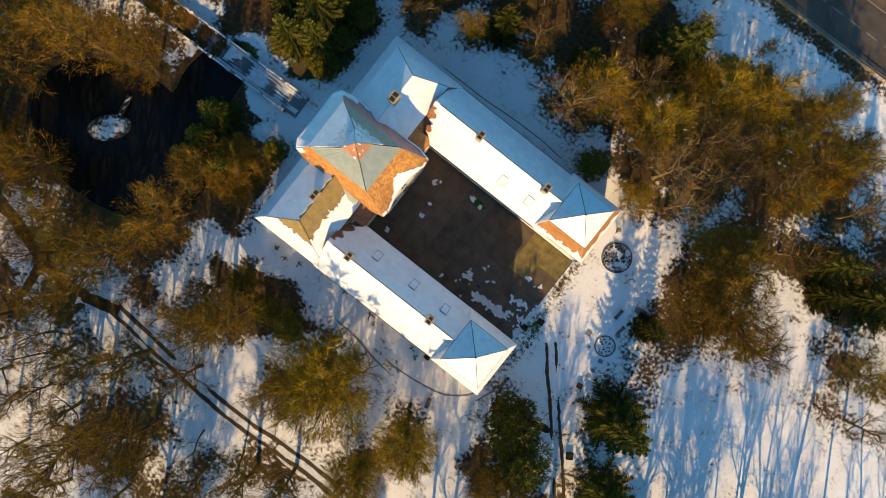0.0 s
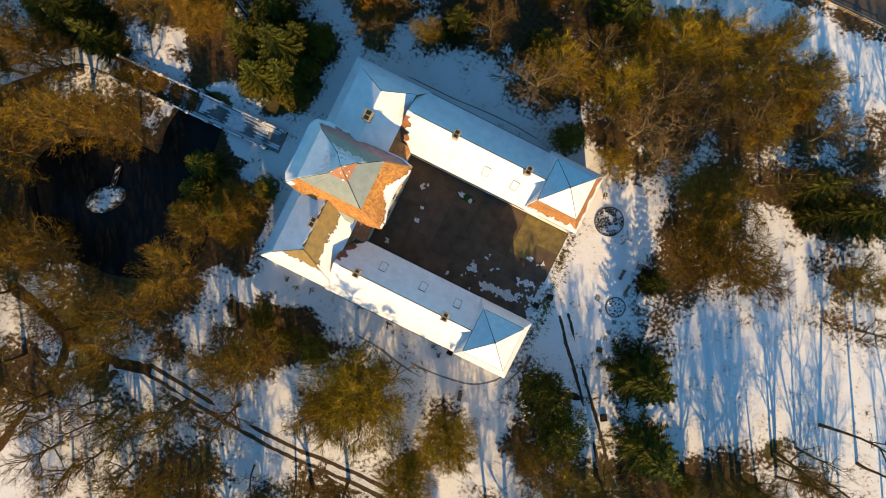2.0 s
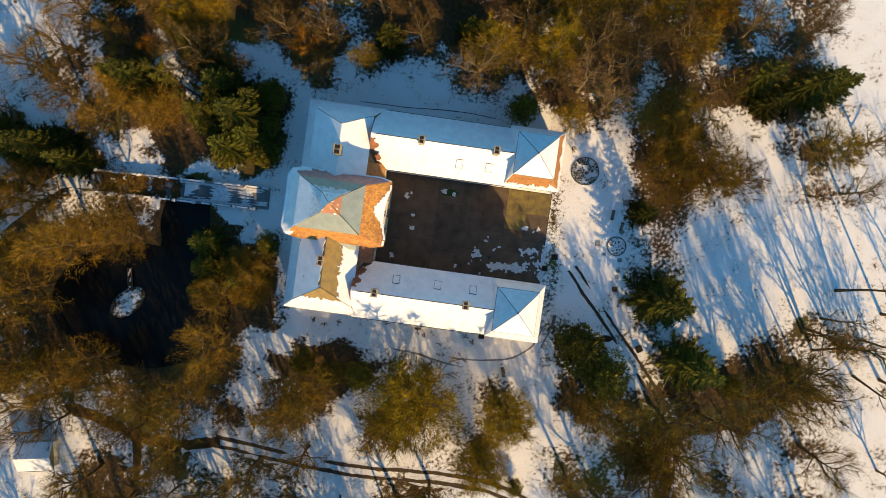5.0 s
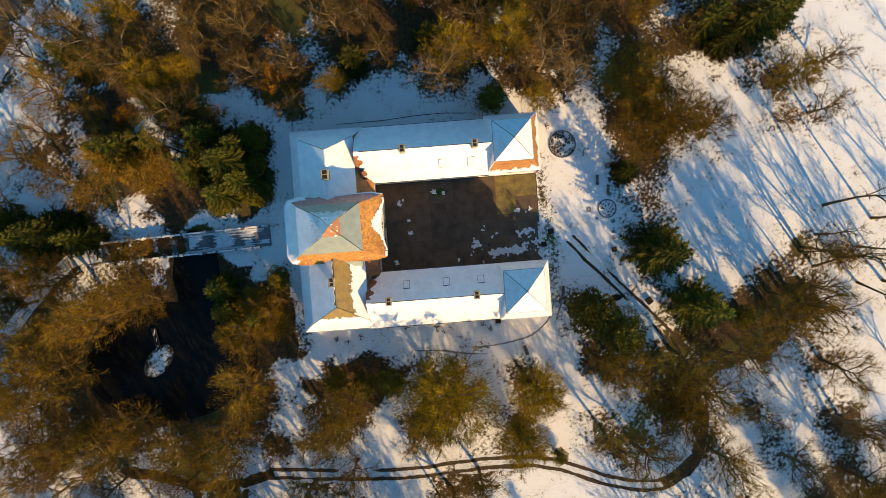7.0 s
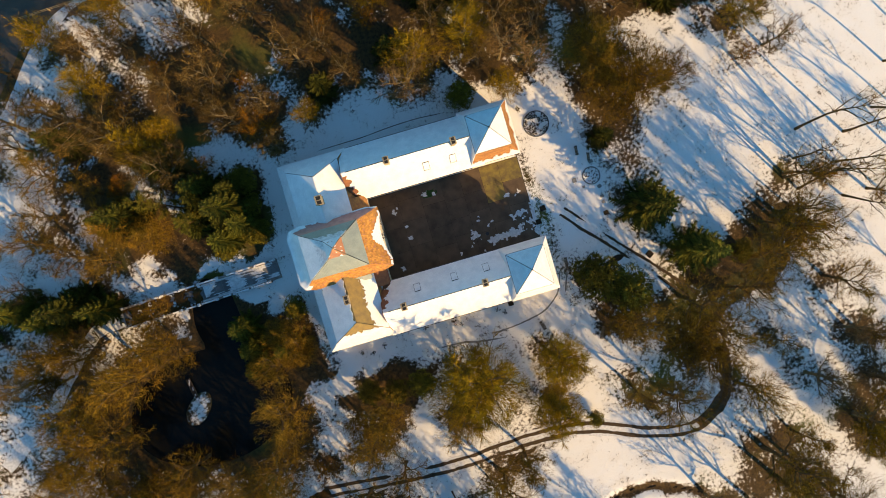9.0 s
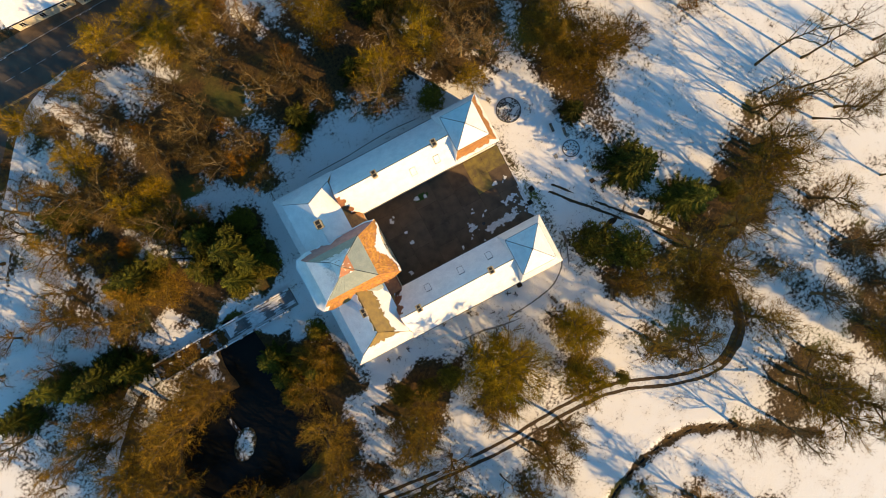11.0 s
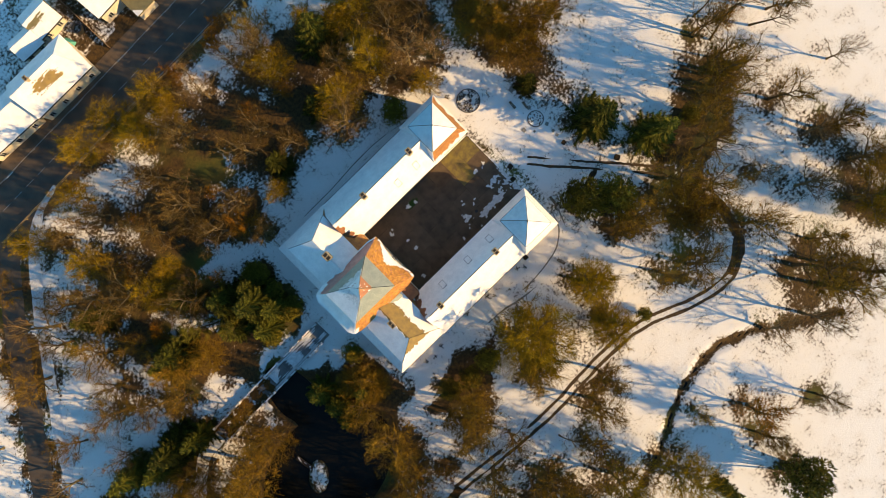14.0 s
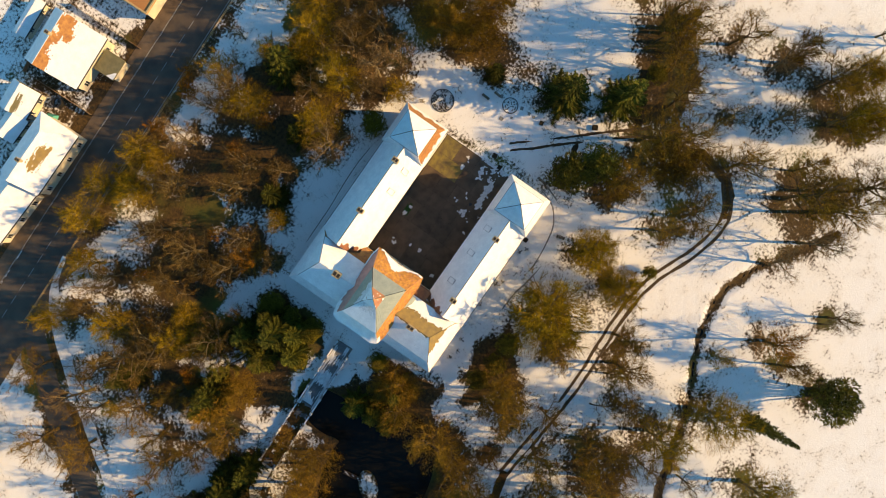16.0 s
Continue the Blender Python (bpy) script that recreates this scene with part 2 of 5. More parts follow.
BROWN_B = [
    (-56.9, 25.7, 3.6), (-53.9, -50.7, 5.5), (-53.4, -30.0, 4.9), (-55.6, -6.4, 3.8), (-51.4, -40.7, 3.6), (-53.1, 36.0, 6.0),
    (-50.6, -8.6, 4.6), (-47.6, -34.3, 5.0), (-47.4, -54.9, 4.6), (-46.7, -42.1, 3.9), (-47.0, 33.4, 6.0),
    (-44.5, -37.9, 4.2), (-42.5, -47.3, 3.8), (-42.4, 50.6, 3.5), (-40.0, -48.6, 3.5), (-41.5, 23.4, 5.7), (-37.8, -35.6, 5.3),
    (-36.9, 39.3, 5.8), (-34.7, -31.3, 4.8), (-34.3, -25.8, 5.7), (-33.3, -17.0, 4.5), (-28.7, -11.9, 4.2),
]
BROWN_C = [
    (-28.3, 47.2, 5.3), (-28.1, 37.9, 5.2), (-27.1, 29.4, 5.0), (-25.7, -65.5, 6.1), (-25.2, -46.6, 5.3), (-23.9, -59.6, 6.9),
    (-22.4, -37.2, 4.9), (-20.8, 23.2, 3.5), (-20.5, 30.7, 4.2), (-18.5, 49.3, 5.3), (-17.5, -34.2, 5.5), (-17.4, -64.2, 4.3),
    (-17.0, -55.0, 5.7), (-16.0, -31.0, 4.8), (-13.7, 57.9, 3.5), (-11.3, 37.2, 4.8), (-6.8, 38.9, 4.9), (-6.1, -56.5, 3.9),
    (-4.6, -38.1, 4.2), (-3.5, 31.8, 3.5), (-0.2, 50.1, 4.1), (0.9, -51.7, 5.3), (4.6, 44.9, 4.5), (6.0, -47.6, 4.9),
]
BROWN_D = [
    (9.0, 30.2, 5.0), (14.4, 35.5, 4.8), (19.1, 31.6, 5.5), (20.1, 42.4, 3.9), (20.3, -82.6, 3.5), (20.9, 26.8, 3.9),
    (24.0, 40.8, 5.3), (25.9, 33.9, 5.5), (30.0, 43.9, 5.2), (30.4, 36.0, 4.5), (30.8, -28.9, 3.9), (30.5, -42.9, 4.9),
    (33.2, 31.2, 5.0), (33.9, -30.4, 5.0), (37.6, 40.2, 4.0), (38.1, 47.7, 4.5), (40.6, 51.7, 3.5), 
    (41.7, 35.7, 4.5), (42.4, 27.7, 3.4), (44.5, 35.9, 4.0),
]
BROWN_E = [
    (45.1, -28.9, 6.0), (45.4, -40.7, 5.0), (48.4, 44.6, 4.0), (49.9, 29.3, 4.0), (50.6, -48.8, 5.3),
    (51.9, -63.1, 7.1), (54.4, 40.1, 4.4), (54.5, 12.4, 4.2), (53.0, -70.1, 6.5), (54.4, -29.8, 5.5), (58.4, -61.6, 3.5),
    (60.8, 33.7, 4.4), (59.0, -41.8, 3.5), (60.3, -72.8, 6.5), (60.8, -25.7, 6.5), (64.2, 40.3, 4.0), (66.7, 46.7, 3.6),
    (67.3, -19.5, 5.5), (70.1, 20.6, 4.5), (69.8, -22.3, 5.9), (73.8, -34.0, 5.0), (76.4, -55.8, 5.3), (77.3, -46.9, 4.9),
]
OLIVES_A = [
    (-13.1, 27.2, 2.8), (23.7, 20.9, 3.2), (72.2, -12.2, 4.5), 
    (64.2, -22.4, 6.5), (71.3, -62.2, 6.5), (47.0, -36.6, 6.2), (36.3, -46.4, 6.2), (35.3, -86.2, 3.3), (2.5, -73.4, 6.5),
    (-8.0, -65.9, 6.2), (-6.1, -90.0, 6.5),
]
OLIVES_B = [
    (-44.7, 30.2, 4.5), (-23.5, 55.0, 4.5), (-34.2, 61.5, 4.7), (-25.8, 61.5, 4.5), (-16.8, 58.6, 4.5),
    (-55.2, 54.9, 4.5), (-50.4, 43.3, 4.7), (14.2, -69.2, 2.4), (16.2, 47.0, 3.5), (46.1, 44.1, 4.6), (47.6, 49.6, 3.1),
    (27.1, 54.2, 1.3), (-45.6, 28.3, 3.5), (-40.6, 32.4, 3.1),
]
DENSE = [(-54.9, 17.6, 4.6), (-47.8, 14.3, 4.2), (41.3, 22.3, 5.8), (41.8, 11.7, 5.5), (41.9, 17.9, 5.2), (47.1, 14.7, 6.5), (42.6, -35.4, 6.0), (-29.3, -14.9, 3.6), (-28.2, -15.5, 3.2), (-31.5, -11.0, 3.0)]
ROUND = [(73.6, -67.3, 5.0), (82.7, -62.7, 4.6), (1.1, -32.2, 8.6), (17.8, -32.4, 5.4), (14.5, -41.5, 5.2)]
GREYS = [
    (6.6, 26.8, 6.0), (25.2, 26.9, 5.2), (78.4, 22.4, 3.9), (75.9, 13.4, 4.1), (64.4, -51.3, 5.2), (74.5, -45.0, 4.6),
    (45.7, -71.5, 5.4), (33.2, -85.8, 2.4), (38.0, -68.6, 4.6), (-9.5, 52.5, 4.2),
    (-35.6, -52.9, 4.3), (30.0, 24.0, 4.3),
]
RUSTS = [
    (-23.2, 27.3, 4.1), (70.1, 12.4, 2.6), (79.5, -14.6, 3.1), (-31.6, -39.0, 2.9), (23.1, -77.0, 5.4), (48.2, 41.4, 3.6),
]
SPRUCES = [
    (-58.7, 35.9, 4.0), (-51.7, 18.7, 4.5), (-55.7, 19.1, 4.0), (-33.1, 14.2, 5.6), (-37.5, 19.7, 4.2), (4.8, 33.9, 3.3),
    (39.0, 5.6, 2.6), (64.0, 30.4, 4.9), (55.9, 31.2, 4.0), (43.1, -9.6, 5.9), (49.2, -20.5, 5.3), 
    (-66.2, 5.6, 4.9), (-71.8, 4.7, 4.0), (-61.9, 3.7, 3.6), (15.2, 43.0, 5.3), (-9.3, 31.2, 3.5),
    (-31.5, 11.0, 3.6), (-31.8, 17.5, 3.8), (-30.5, -14.0, 3.8), (-38.0, 17.5, 3.8), (-42.4, 25.0, 3.7),
    (-40.1, 14.1, 3.7), (-35.6, 9.0, 3.5), (59.2, 27.5, 3.0), (-37.9, -7.9, 3.3), (-37.4, -12.4, 3.3), (-37.4, -16.1, 3.3), (69.3, 31.2, 4.0), (-87.2, 6.2, 4.2), (-76.5, 8.0, 4.4), (-66.2, 5.6, 4.6),
]
YEWS = [
    (15.6, 21.7, 3.1), (29.3, -19.3, 5.0), (34.6, -24.2, 4.8), (-8.6, -28.9, 3.0), (-13.6, -28.8, 2.8), (-18.5, -27.5, 2.6), (-27.5, -7.4, 2.5),
    (19.6, -92.8, 5.9), (21.6, -46.8, 1.6), (58.4, -23.8, 2.5), (-30.5, 9.2, 2.8), (-29.4, 14.0, 2.6), (-29.8, 19.0, 2.8),
    (-36.5, 8.0, 2.6), (-28.9, 19.0, 2.9), (-29.5, 8.9, 2.9),
]


# ---- ground ----
POND = ((-50, -21, 16.5, 11.5), (-43.5, -5, 4.5, 8.6))
ISLAND = (-52.6, -20.6, 3.6, 2.1)
# dark ellipses: snowless soil, also standing in for deep shade by trees and manor
SHADESOIL = ((-45.5, 11.0, 7.5, 6.0), (-51.5, 16.5, 7.0, 5.5), (1.0, 37.0, 8.0, 5.5), (6.0, 34.0, 4.5, 4.5), (30.5, 49.0, 8.0, 4.0), (22.0, 43.5, 6.0, 4.5), (-40.0, 33.0, 8.0, 4.5), (-25.0, 44.0, 9.0, 5.0), (-10.0, 45.0, 8.0, 5.0), (11.0, 46.0, 7.0, 5.0), (-36.0, 42.0, 6.0, 5.0), (-56.0, 27.0, 6.0, 6.0), (-15.0, -28.5, 10.0, 5.0),
            (58, -27, 12, 6.5), (-14.3, -27.2, 8.5, 3.4),  (-33.5, -14.5, 9.0, 8.0), (-34.0, 13.8, 7.2, 9.2), (-41, -9, 9, 7), (-27, -19, 5, 4))
STREAM = [(52, -78), (41.0, -70.3), (33, -65.5), (25.2, -63.3), (17, -64.4), (10.6, -66.6), (1, -71), (-13.1, -74.6), (-30, -80)]
LANE = [(-62, -62), (-50, -52), (-40, -46.3), (-31, -44.6), (-17, -46.4), (-5, -47.2), (8, -46.9), (20, -48.3), (31.6, -53.2), (40.9, -54.6), (47.8, -50.6), (50.2, -40.5), (48.3, -31), (41, -21.2), (34.6, -13.6), (28.0, -5.6)]
SIDEROAD = [(-40, 69), (-53, 66.5), (-62.1, 61.5), (-74.1, 48.3), (-88.7, 28.7), (-104, 8), (-120, -20)]
SIDEPATH = [(-46, 63.5), (-55, 60.5), (-66, 49.6), (-77, 35.5), (-87, 22), (-100, 2)]
PARKPATH = [(-60.5, 0.8), (-66, 0.2), (-72, -4), (-80, -12), (-92, -20)]


def smooth(points, step=1.0):
    """Points every step along a soft curve through the given ones."""
    pts = [Vector((*p, 0)) for p in points]
    out = []
    for k in range(len(pts) - 1):
        p0, p1, p2, p3 = pts[max(k - 1, 0)], pts[k], pts[k + 1], pts[min(k + 2, len(pts) - 1)]
        n = max(2, int((p2 - p1).length / step))
        for i in range(n):
            t = i / n
            out.append(0.5 * (2 * p1 + (p2 - p0) * t + (2 * p0 - 5 * p1 + 4 * p2 - p3) * t * t + (3 * p1 - p0 - 3 * p2 + p3) * t ** 3))
    return out + [pts[-1]]


def within(e, x, y):
    return math.hypot((x - e[0]) / e[2], (y - e[1]) / e[3])


def build_ground():
    step = 0.8
    xs = np.concatenate([[-3000, -900, -300], np.arange(-135, 135.1, step), [300, 900, 3000]])
    ys = np.concatenate([[-3000, -900, -300], np.arange(-115, 125.1, step), [300, 900, 3000]])
    X, Y = np.meshgrid(xs, ys)
    L = np.zeros_like(X)
    for rows, weight in ((BROWN_A + BROWN_B + BROWN_C + BROWN_D + BROWN_E, 0.72), (OLIVES_A + OLIVES_B + ROUND + DENSE, 0.8), (GREYS, 0.5), (RUSTS, 0.7), (SPRUCES, 0.95), (YEWS, 0.9)):
        for x, y, r in rows:
            near = ((X - x) / (0.85 * r)) ** 2 + ((Y - y) / (0.85 * r)) ** 2
            L += weight * np.exp(-near)
    PATCH = np.sin(X * 1.9 + 2.1 * np.sin(Y * 0.8)) * np.sin(Y * 1.7 + 2.3 * np.sin(X * 0.9))
    L = np.minimum(L, 0.95) * (0.86 + 0.38 * PATCH)
    WOB = 0.10 * (np.sin(X * 0.9 + 1.3 * np.sin(Y * 0.7)) + np.sin(Y * 1.3 + 1.7 * np.sin(X * 0.5)))
    # bare the soil here, partly to darken ground that lies in shade
    for e in SHADESOIL:
        d = np.hypot((X - e[0]) / e[2], (Y - e[1]) / e[3])
        L = np.maximum(L, 0.92 * np.clip((1.1 - d + WOB) * 3, 0, 1))
    # the belt of wood between the manor and the street, and that beyond the bridge
    for x0, x1, y0, y1, w in ((-60, 20, 28, 57, 0.36), (-100, -46, -30, 8, 0.3), (24, 75, 18, 52, 0.22), (-70, -12, -66, -26, 0.07)):
        edge = np.minimum(np.minimum(X - x0, x1 - X), np.minimum(Y - y0, y1 - Y))
        L += w * np.clip(edge / 6 + 3 * WOB, 0, 1)
    clear = (np.abs(X) < 26) & (np.abs(Y) < 22)
    L[clear] *= 0.35
    L += 0.42 * np.exp(-(((X - 24) / 1.6) ** 2 + ((Y + 7) / 9) ** 2)) + 0.35 * np.exp(-(((X - 23.4) / 1.0) ** 2 + ((Y - 6) / 7) ** 2))
    L += 0.6 * np.exp(-(((X - 44) / 4) ** 2 + ((Y - 2) / 8) ** 2))
    L += 0.7 * np.exp(-((Y - 61.8) / 2.0) ** 2) * (np.abs(X) < 130)
    L += 0.75 * np.clip(np.minimum(Y - 71, 77.5 - Y) + 6 * WOB, 0, 1) * (np.abs(X) < 130)
    L += 0.30 * np.exp(-(((X + 15) / 14) ** 2 + ((Y - 84) / 9) ** 2)) + 0.25 * (Y > 74) * (np.abs(X) < 80)
    Z = np.zeros_like(X)
    for e in POND:
        d = np.hypot((X - e[0]) / e[2], (Y - e[1]) / e[3])
        Z = np.minimum(Z, -1.3 * np.clip((1.06 - d) * 5, 0, 1))
        L = np.maximum(L, 1.0 * np.clip((1.32 - d + WOB) * 5, 0, 1))
    a, b = (X - ISLAND[0]) * 0.707 + (Y - ISLAND[1]) * 0.707, (Y - ISLAND[1]) * 0.707 - (X - ISLAND[0]) * 0.707
    d = np.hypot(a / ISLAND[2], b / ISLAND[3])
    Z = np.maximum(Z, np.where(d < 1.3, 0.15 - 1.5 * np.clip(d - 0.85, 0, 1) * 2.2, Z))
    L = np.where(d < 1.15, 0.38 + 1.2 * np.clip(d - 0.75, 0, 0.4), L)
    S = np.array([(p.x, p.y) for p in smooth(STREAM)])
    box_s = (Y < -55) & (Y > -85) & (np.abs(X) < 60)
    q = np.stack([X[box_s], Y[box_s]], 1)
    ds = np.sqrt(((q[:, None] - S[None]) ** 2).sum(2)).min(1)
    Z[box_s] = np.minimum(Z[box_s], -0.6 * np.clip(1.2 - ds, 0, 1))
    L[box_s] = np.maximum(L[box_s], 1.0 * np.clip(1.4 - ds + 2 * WOB[box_s], 0, 1))
    R = np.array([(p.x, p.y) for p in smooth(SIDEROAD, 2.0)])
    box_r = (X < -36) & (X > -125) & (Y > -40) & (Y < 75)
    q = np.stack([X[box_r], Y[box_r]], 1)
    dr = np.sqrt(((q[:, None] - R[None]) ** 2).sum(2)).min(1)
    L[box_r] += 0.6 * np.clip((5.5 - dr) / 2 + 3 * WOB[box_r], 0, 1)
    far = (np.abs(X) > 140) | (np.abs(Y) > 126)
    L[far] = 0.25
    ny, nx = X.shape
    idx = np.arange(nx * ny).reshape(ny, nx)
    faces = np.stack([idx[:-1, :-1], idx[:-1, 1:], idx[1:, 1:], idx[1:, :-1]], -1).reshape(-1, 4)
    me = bpy.data.meshes.new("ground")
    me.from_pydata(np.stack([X, Y, Z], -1).reshape(-1, 3).tolist(), [], faces.tolist())
    a = me.attributes.new("litter", "FLOAT", "POINT")
    a.data.foreach_set("value", L.ravel().astype(np.float32))
    me.materials.append(GROUND)
    for p in me.polygons:
        p.use_smooth = True
    tagged(new("ground", me), "snow-covered park ground with leaf litter under trees", "ground", kind="structure")


build_ground()


water = bmesh.new()
water.faces.new([water.verts.new(v) for v in rect(-70, -30, -36, 19, -0.45)])
tagged(part("water", water, WATER), "dark still water of the park pond", "pond", kind="structure")


def strip(name, points, width, z, mat, label, category="road", ragged=0.0, offset=0.0, step=1.0, cut=None, seed=0):
    """A band along a curve, with uneven edges where ragged."""
    pts = smooth(points, step)
    verts, faces = [], []
    last = None
    for k, p in enumerate(pts):
        d = (pts[min(k + 1, len(pts) - 1)] - pts[max(k - 1, 0)]).normalized()
        s = Vector((-d.y, d.x, 0))
        c = p + s * offset
        w0 = width / 2 * (1 + ragged * (0.6 * nz(k * step, 0, 0.25, seed) + 0.5 * nz(k * step, 0, 1.1, seed)))
        w1 = width / 2 * (1 + ragged * (0.6 * nz(k * step, 9, 0.25, seed) + 0.5 * nz(k * step, 9, 1.2, seed)))
        if cut is not None:
            fade = min(max((cut - nz(k * step, 3, 0.12, seed + 0.5)) * 6, 0), 1)
            w0, w1 = w0 * fade, w1 * fade
            c = c + s * 0.12 * nz(k * step, 5, 0.25, seed)
        if cut is not None and fade <= 0:
            last = None
            continue
        row = len(verts)
        verts += [c + s * w0 + Vector((0, 0, z)), c + Vector((0, 0, z + 0.006)), c - s * w1 + Vector((0, 0, z))]
        if last is not None:
            faces += [(last + 1, last, row, row + 1), (last + 2, last + 1, row + 1, row + 2)]
        last = row
    ob = new(name, mesh(name, verts, faces, mat))
    return tagged(ob, label, category, kind="structure")


STREET = [(-3000, 20), (-300, 60), (-120, 66.2), (-60, 67.3), (0, 67.6), (60, 67.9), (160, 68), (3000, 80)]
strip("road", STREET, 8.6, 0.02, ASPHALT, "worn grey asphalt street wet with melted snow", step=8)
strip("road", SIDEROAD, 4.8, 0.028, ASPHALT, "narrow dark asphalt side road between trees", ragged=0.2)
# the dark slab colour here includes the shadow lying on the pavement
strip("pavement", [(-110, 73.5), (-40, 73.3), (30, 73.6), (110, 73.8)], 2.9, 0.10, SLAB, "dark pavement along the street with shade in its colour", "pavement")
strip("pavement", SIDEPATH, 2.4, 0.02, OLDSNOW, "snowy footpath beside the side road", "path", ragged=0.3)
strip("pavement", PARKPATH, 2.6, 0.02, OLDSNOW, "trodden snowy park path leading from the bridge", "path", ragged=0.4)
strip("kerb", [(-110, 72.0), (-40, 71.9), (30, 72.1), (110, 72.3)], 0.22, 0.13, STONE, "pale stone kerb of the street", "kerb")
strip("kerb", [(-40, 63.3), (30, 63.5), (110, 63.6)], 0.22, 0.12, STONE, "pale stone kerb of the street", "kerb")
dash = bmesh.new()
for k in range(-30, 28):
    box(k * 3.6, k * 3.6 + 2.2, 67.55 + k * 0.006, 67.69 + k * 0.006, 0.03, 0.036, bm=dash)
tagged(part("road_marking", dash, PAINT), "worn white dashed centre line on asphalt", "road marking", kind="structure")
strip("track", LANE[9:12], 2.2, 0.012, LITTER, "brown muddy bend of the lane under trees", "lane", ragged=1.2, step=0.3, cut=0.5, seed=14)
strip("stream", STREAM, 0.8, -0.5, WATER, "narrow dark stream in a grassy ditch", "stream", ragged=0.5)
strip("track", LANE[2:10], 3.4, 0.010, OLDSNOW, "driven snowy lane curving round the park", "lane", ragged=0.5, step=0.7, cut=0.45, seed=4)
for off, sd in ((-0.85, 1), (0.85, 2)):
    strip("track", [(-34, -44.2)] + LANE[3:11], 0.72, 0.022, RUT, "dark wheel rut of wet soil in the snow", "wheel rut", ragged=0.9, offset=off, step=0.3, cut=0.62, seed=sd)
    strip("track", LANE[9:], 0.55, 0.022, RUT, "dark wheel rut of wet soil in the snow", "wheel rut", ragged=1.1, offset=off * 0.9, step=0.25, cut=0.42, seed=sd + 16)
strip("track", [(-33, -44.3), (-41, -45.6), (-49, -44.6), (-58, -41.5), (-68, -40)], 2.0, 0.014, LITTER, "brown leaf-covered path through the wood", "path", ragged=0.9, step=0.4, cut=0.5, seed=21)
strip("track", [(-48.2, -45), (-47.8, -53.7), (-50.5, -62), (-52, -72)], 1.7, 0.016, LITTER, "brown leaf-covered path through the wood", "path", ragged=0.9, step=0.4, cut=0.5, seed=23)
ARC = [(-3, -23.2), (1.3, -23.6), (8.7, -25.1), (17.5, -24.4), (22.4, -21.6), (24.6, -17.1)]
for off, sd in ((-0.7, 11), (0.7, 12)):
    strip("track", ARC, 0.3, 0.02, STONE, "faint wheel track in thin snow by the manor", "wheel rut", ragged=1.2, offset=off, step=0.2, cut=0.3, seed=sd)
strip("track", [(37.5, -17.5), (34, -18.5), (31, -19.5)], 1.3, 0.018, SOIL, "muddy cross track in the snow", "wheel rut", ragged=0.9, step=0.4, cut=0.25, seed=15)

# ---- manor ----
TURN = pose(0, 0, 0, 0, 0, -1.75)
manor = tagged(empty("manor_house", TURN), "cream courtyard manor with snowy two-tier roofs and orange tiles", "house")


def snow_on(at, nu, nv, keep, parent, thick=0.09, seed=0, mat=None):
    me = sheet(at, nu, nv, keep, thick, mat or SNOW, "snow", 0.3, seed)
    if len(me.polygons):
        tagged(part("snow", me, None, parent, "thin white snow lying on the roof"), kind="stuff")


def window(parent, x, y, z, face, w=1.1, h=1.7):
    """A casement with pane and sill on a wall whose outward side is face ('x+', 'x-', 'y+', 'y-')."""
    s = 1 if face[1] == "+" else -1

    def put(a0, a1, z0, z1, d0, d1, bevel=0.0):
        lo, hi = sorted((s * d0, s * d1))
        if face[0] == "x":
            return box(x + lo, x + hi, y + a0, y + a1, z0, z1, bevel)
        return box(x + a0, x + a1, y + lo, y + hi, z0, z1, bevel)

    frame_ob = part("window", put(-w / 2, w / 2, z, z + h, -0.05, 0.06), FRAME, parent)
    part("pane", put(-w / 2 + 0.08, -0.04, z + 0.08, z + h - 0.08, 0.02, 0.075), GLASS, frame_ob)
    part("pane", put(0.04, w / 2 - 0.08, z + 0.08, z + h - 0.08, 0.02, 0.075), GLASS, frame_ob)
    part("sill", put(-w / 2 - 0.08, w / 2 + 0.08, z - 0.08, z - 0.01, 0.0, 0.16), STONE, frame_ob)


def wall_row(parent, x0, x1, y, face, zs, n):
    for k in range(n):
        a = x0 + (x1 - x0) * (k + 0.5) / n
        for z in zs:
            if face[0] == "y":
                window(parent, a, y, z, face)
            else:
                window(parent, y, a, z, face)


def chimney(parent, x, y, z0, z1, sx=0.85, sy=1.15):
    c = part("chimney", box(x - sx / 2, x + sx / 2, y - sy / 2, y + sy / 2, z0, z1, 0.03), BRICKS, parent, "ochre rendered chimney stack with two dark flues")
    part("cap", box(x - sx / 2 - 0.12, x + sx / 2 + 0.12, y - sy / 2 - 0.12, y + sy / 2 + 0.12, z1, z1 + 0.14, 0.03), BRICKS, c)
    for k in (-1, 1):
        part("flue", box(x - sx * 0.36, x + sx * 0.36, y + k * sy * 0.26 - sy * 0.21, y + k * sy * 0.26 + sy * 0.21, z1 + 0.10, z1 + 0.16), DARK, c)


def skylight(parent, x, y, z, side, slope):
    """A roof window lying in a slope that falls towards side (+1: to +y)."""
    m = pose(x, y, z, -side * slope, 0, 0)
    b = bmesh.new()
    for q in ((-0.58, 0.58, -0.9, -0.85), (-0.58, 0.58, 0.85, 0.9), (-0.58, -0.53, -0.85, 0.85), (0.53, 0.58, -0.85, 0.85)):
        box(*q, -0.05, 0.17, bm=b)
    fr = part("skylight", b, METAL, parent, "roof window with a dark metal frame under snow")
    fr.matrix_local = m
    part("pane", box(-0.53, 0.53, -0.85, 0.85, 0.0, 0.14), SNOW, fr, "snow-covered glass pane")


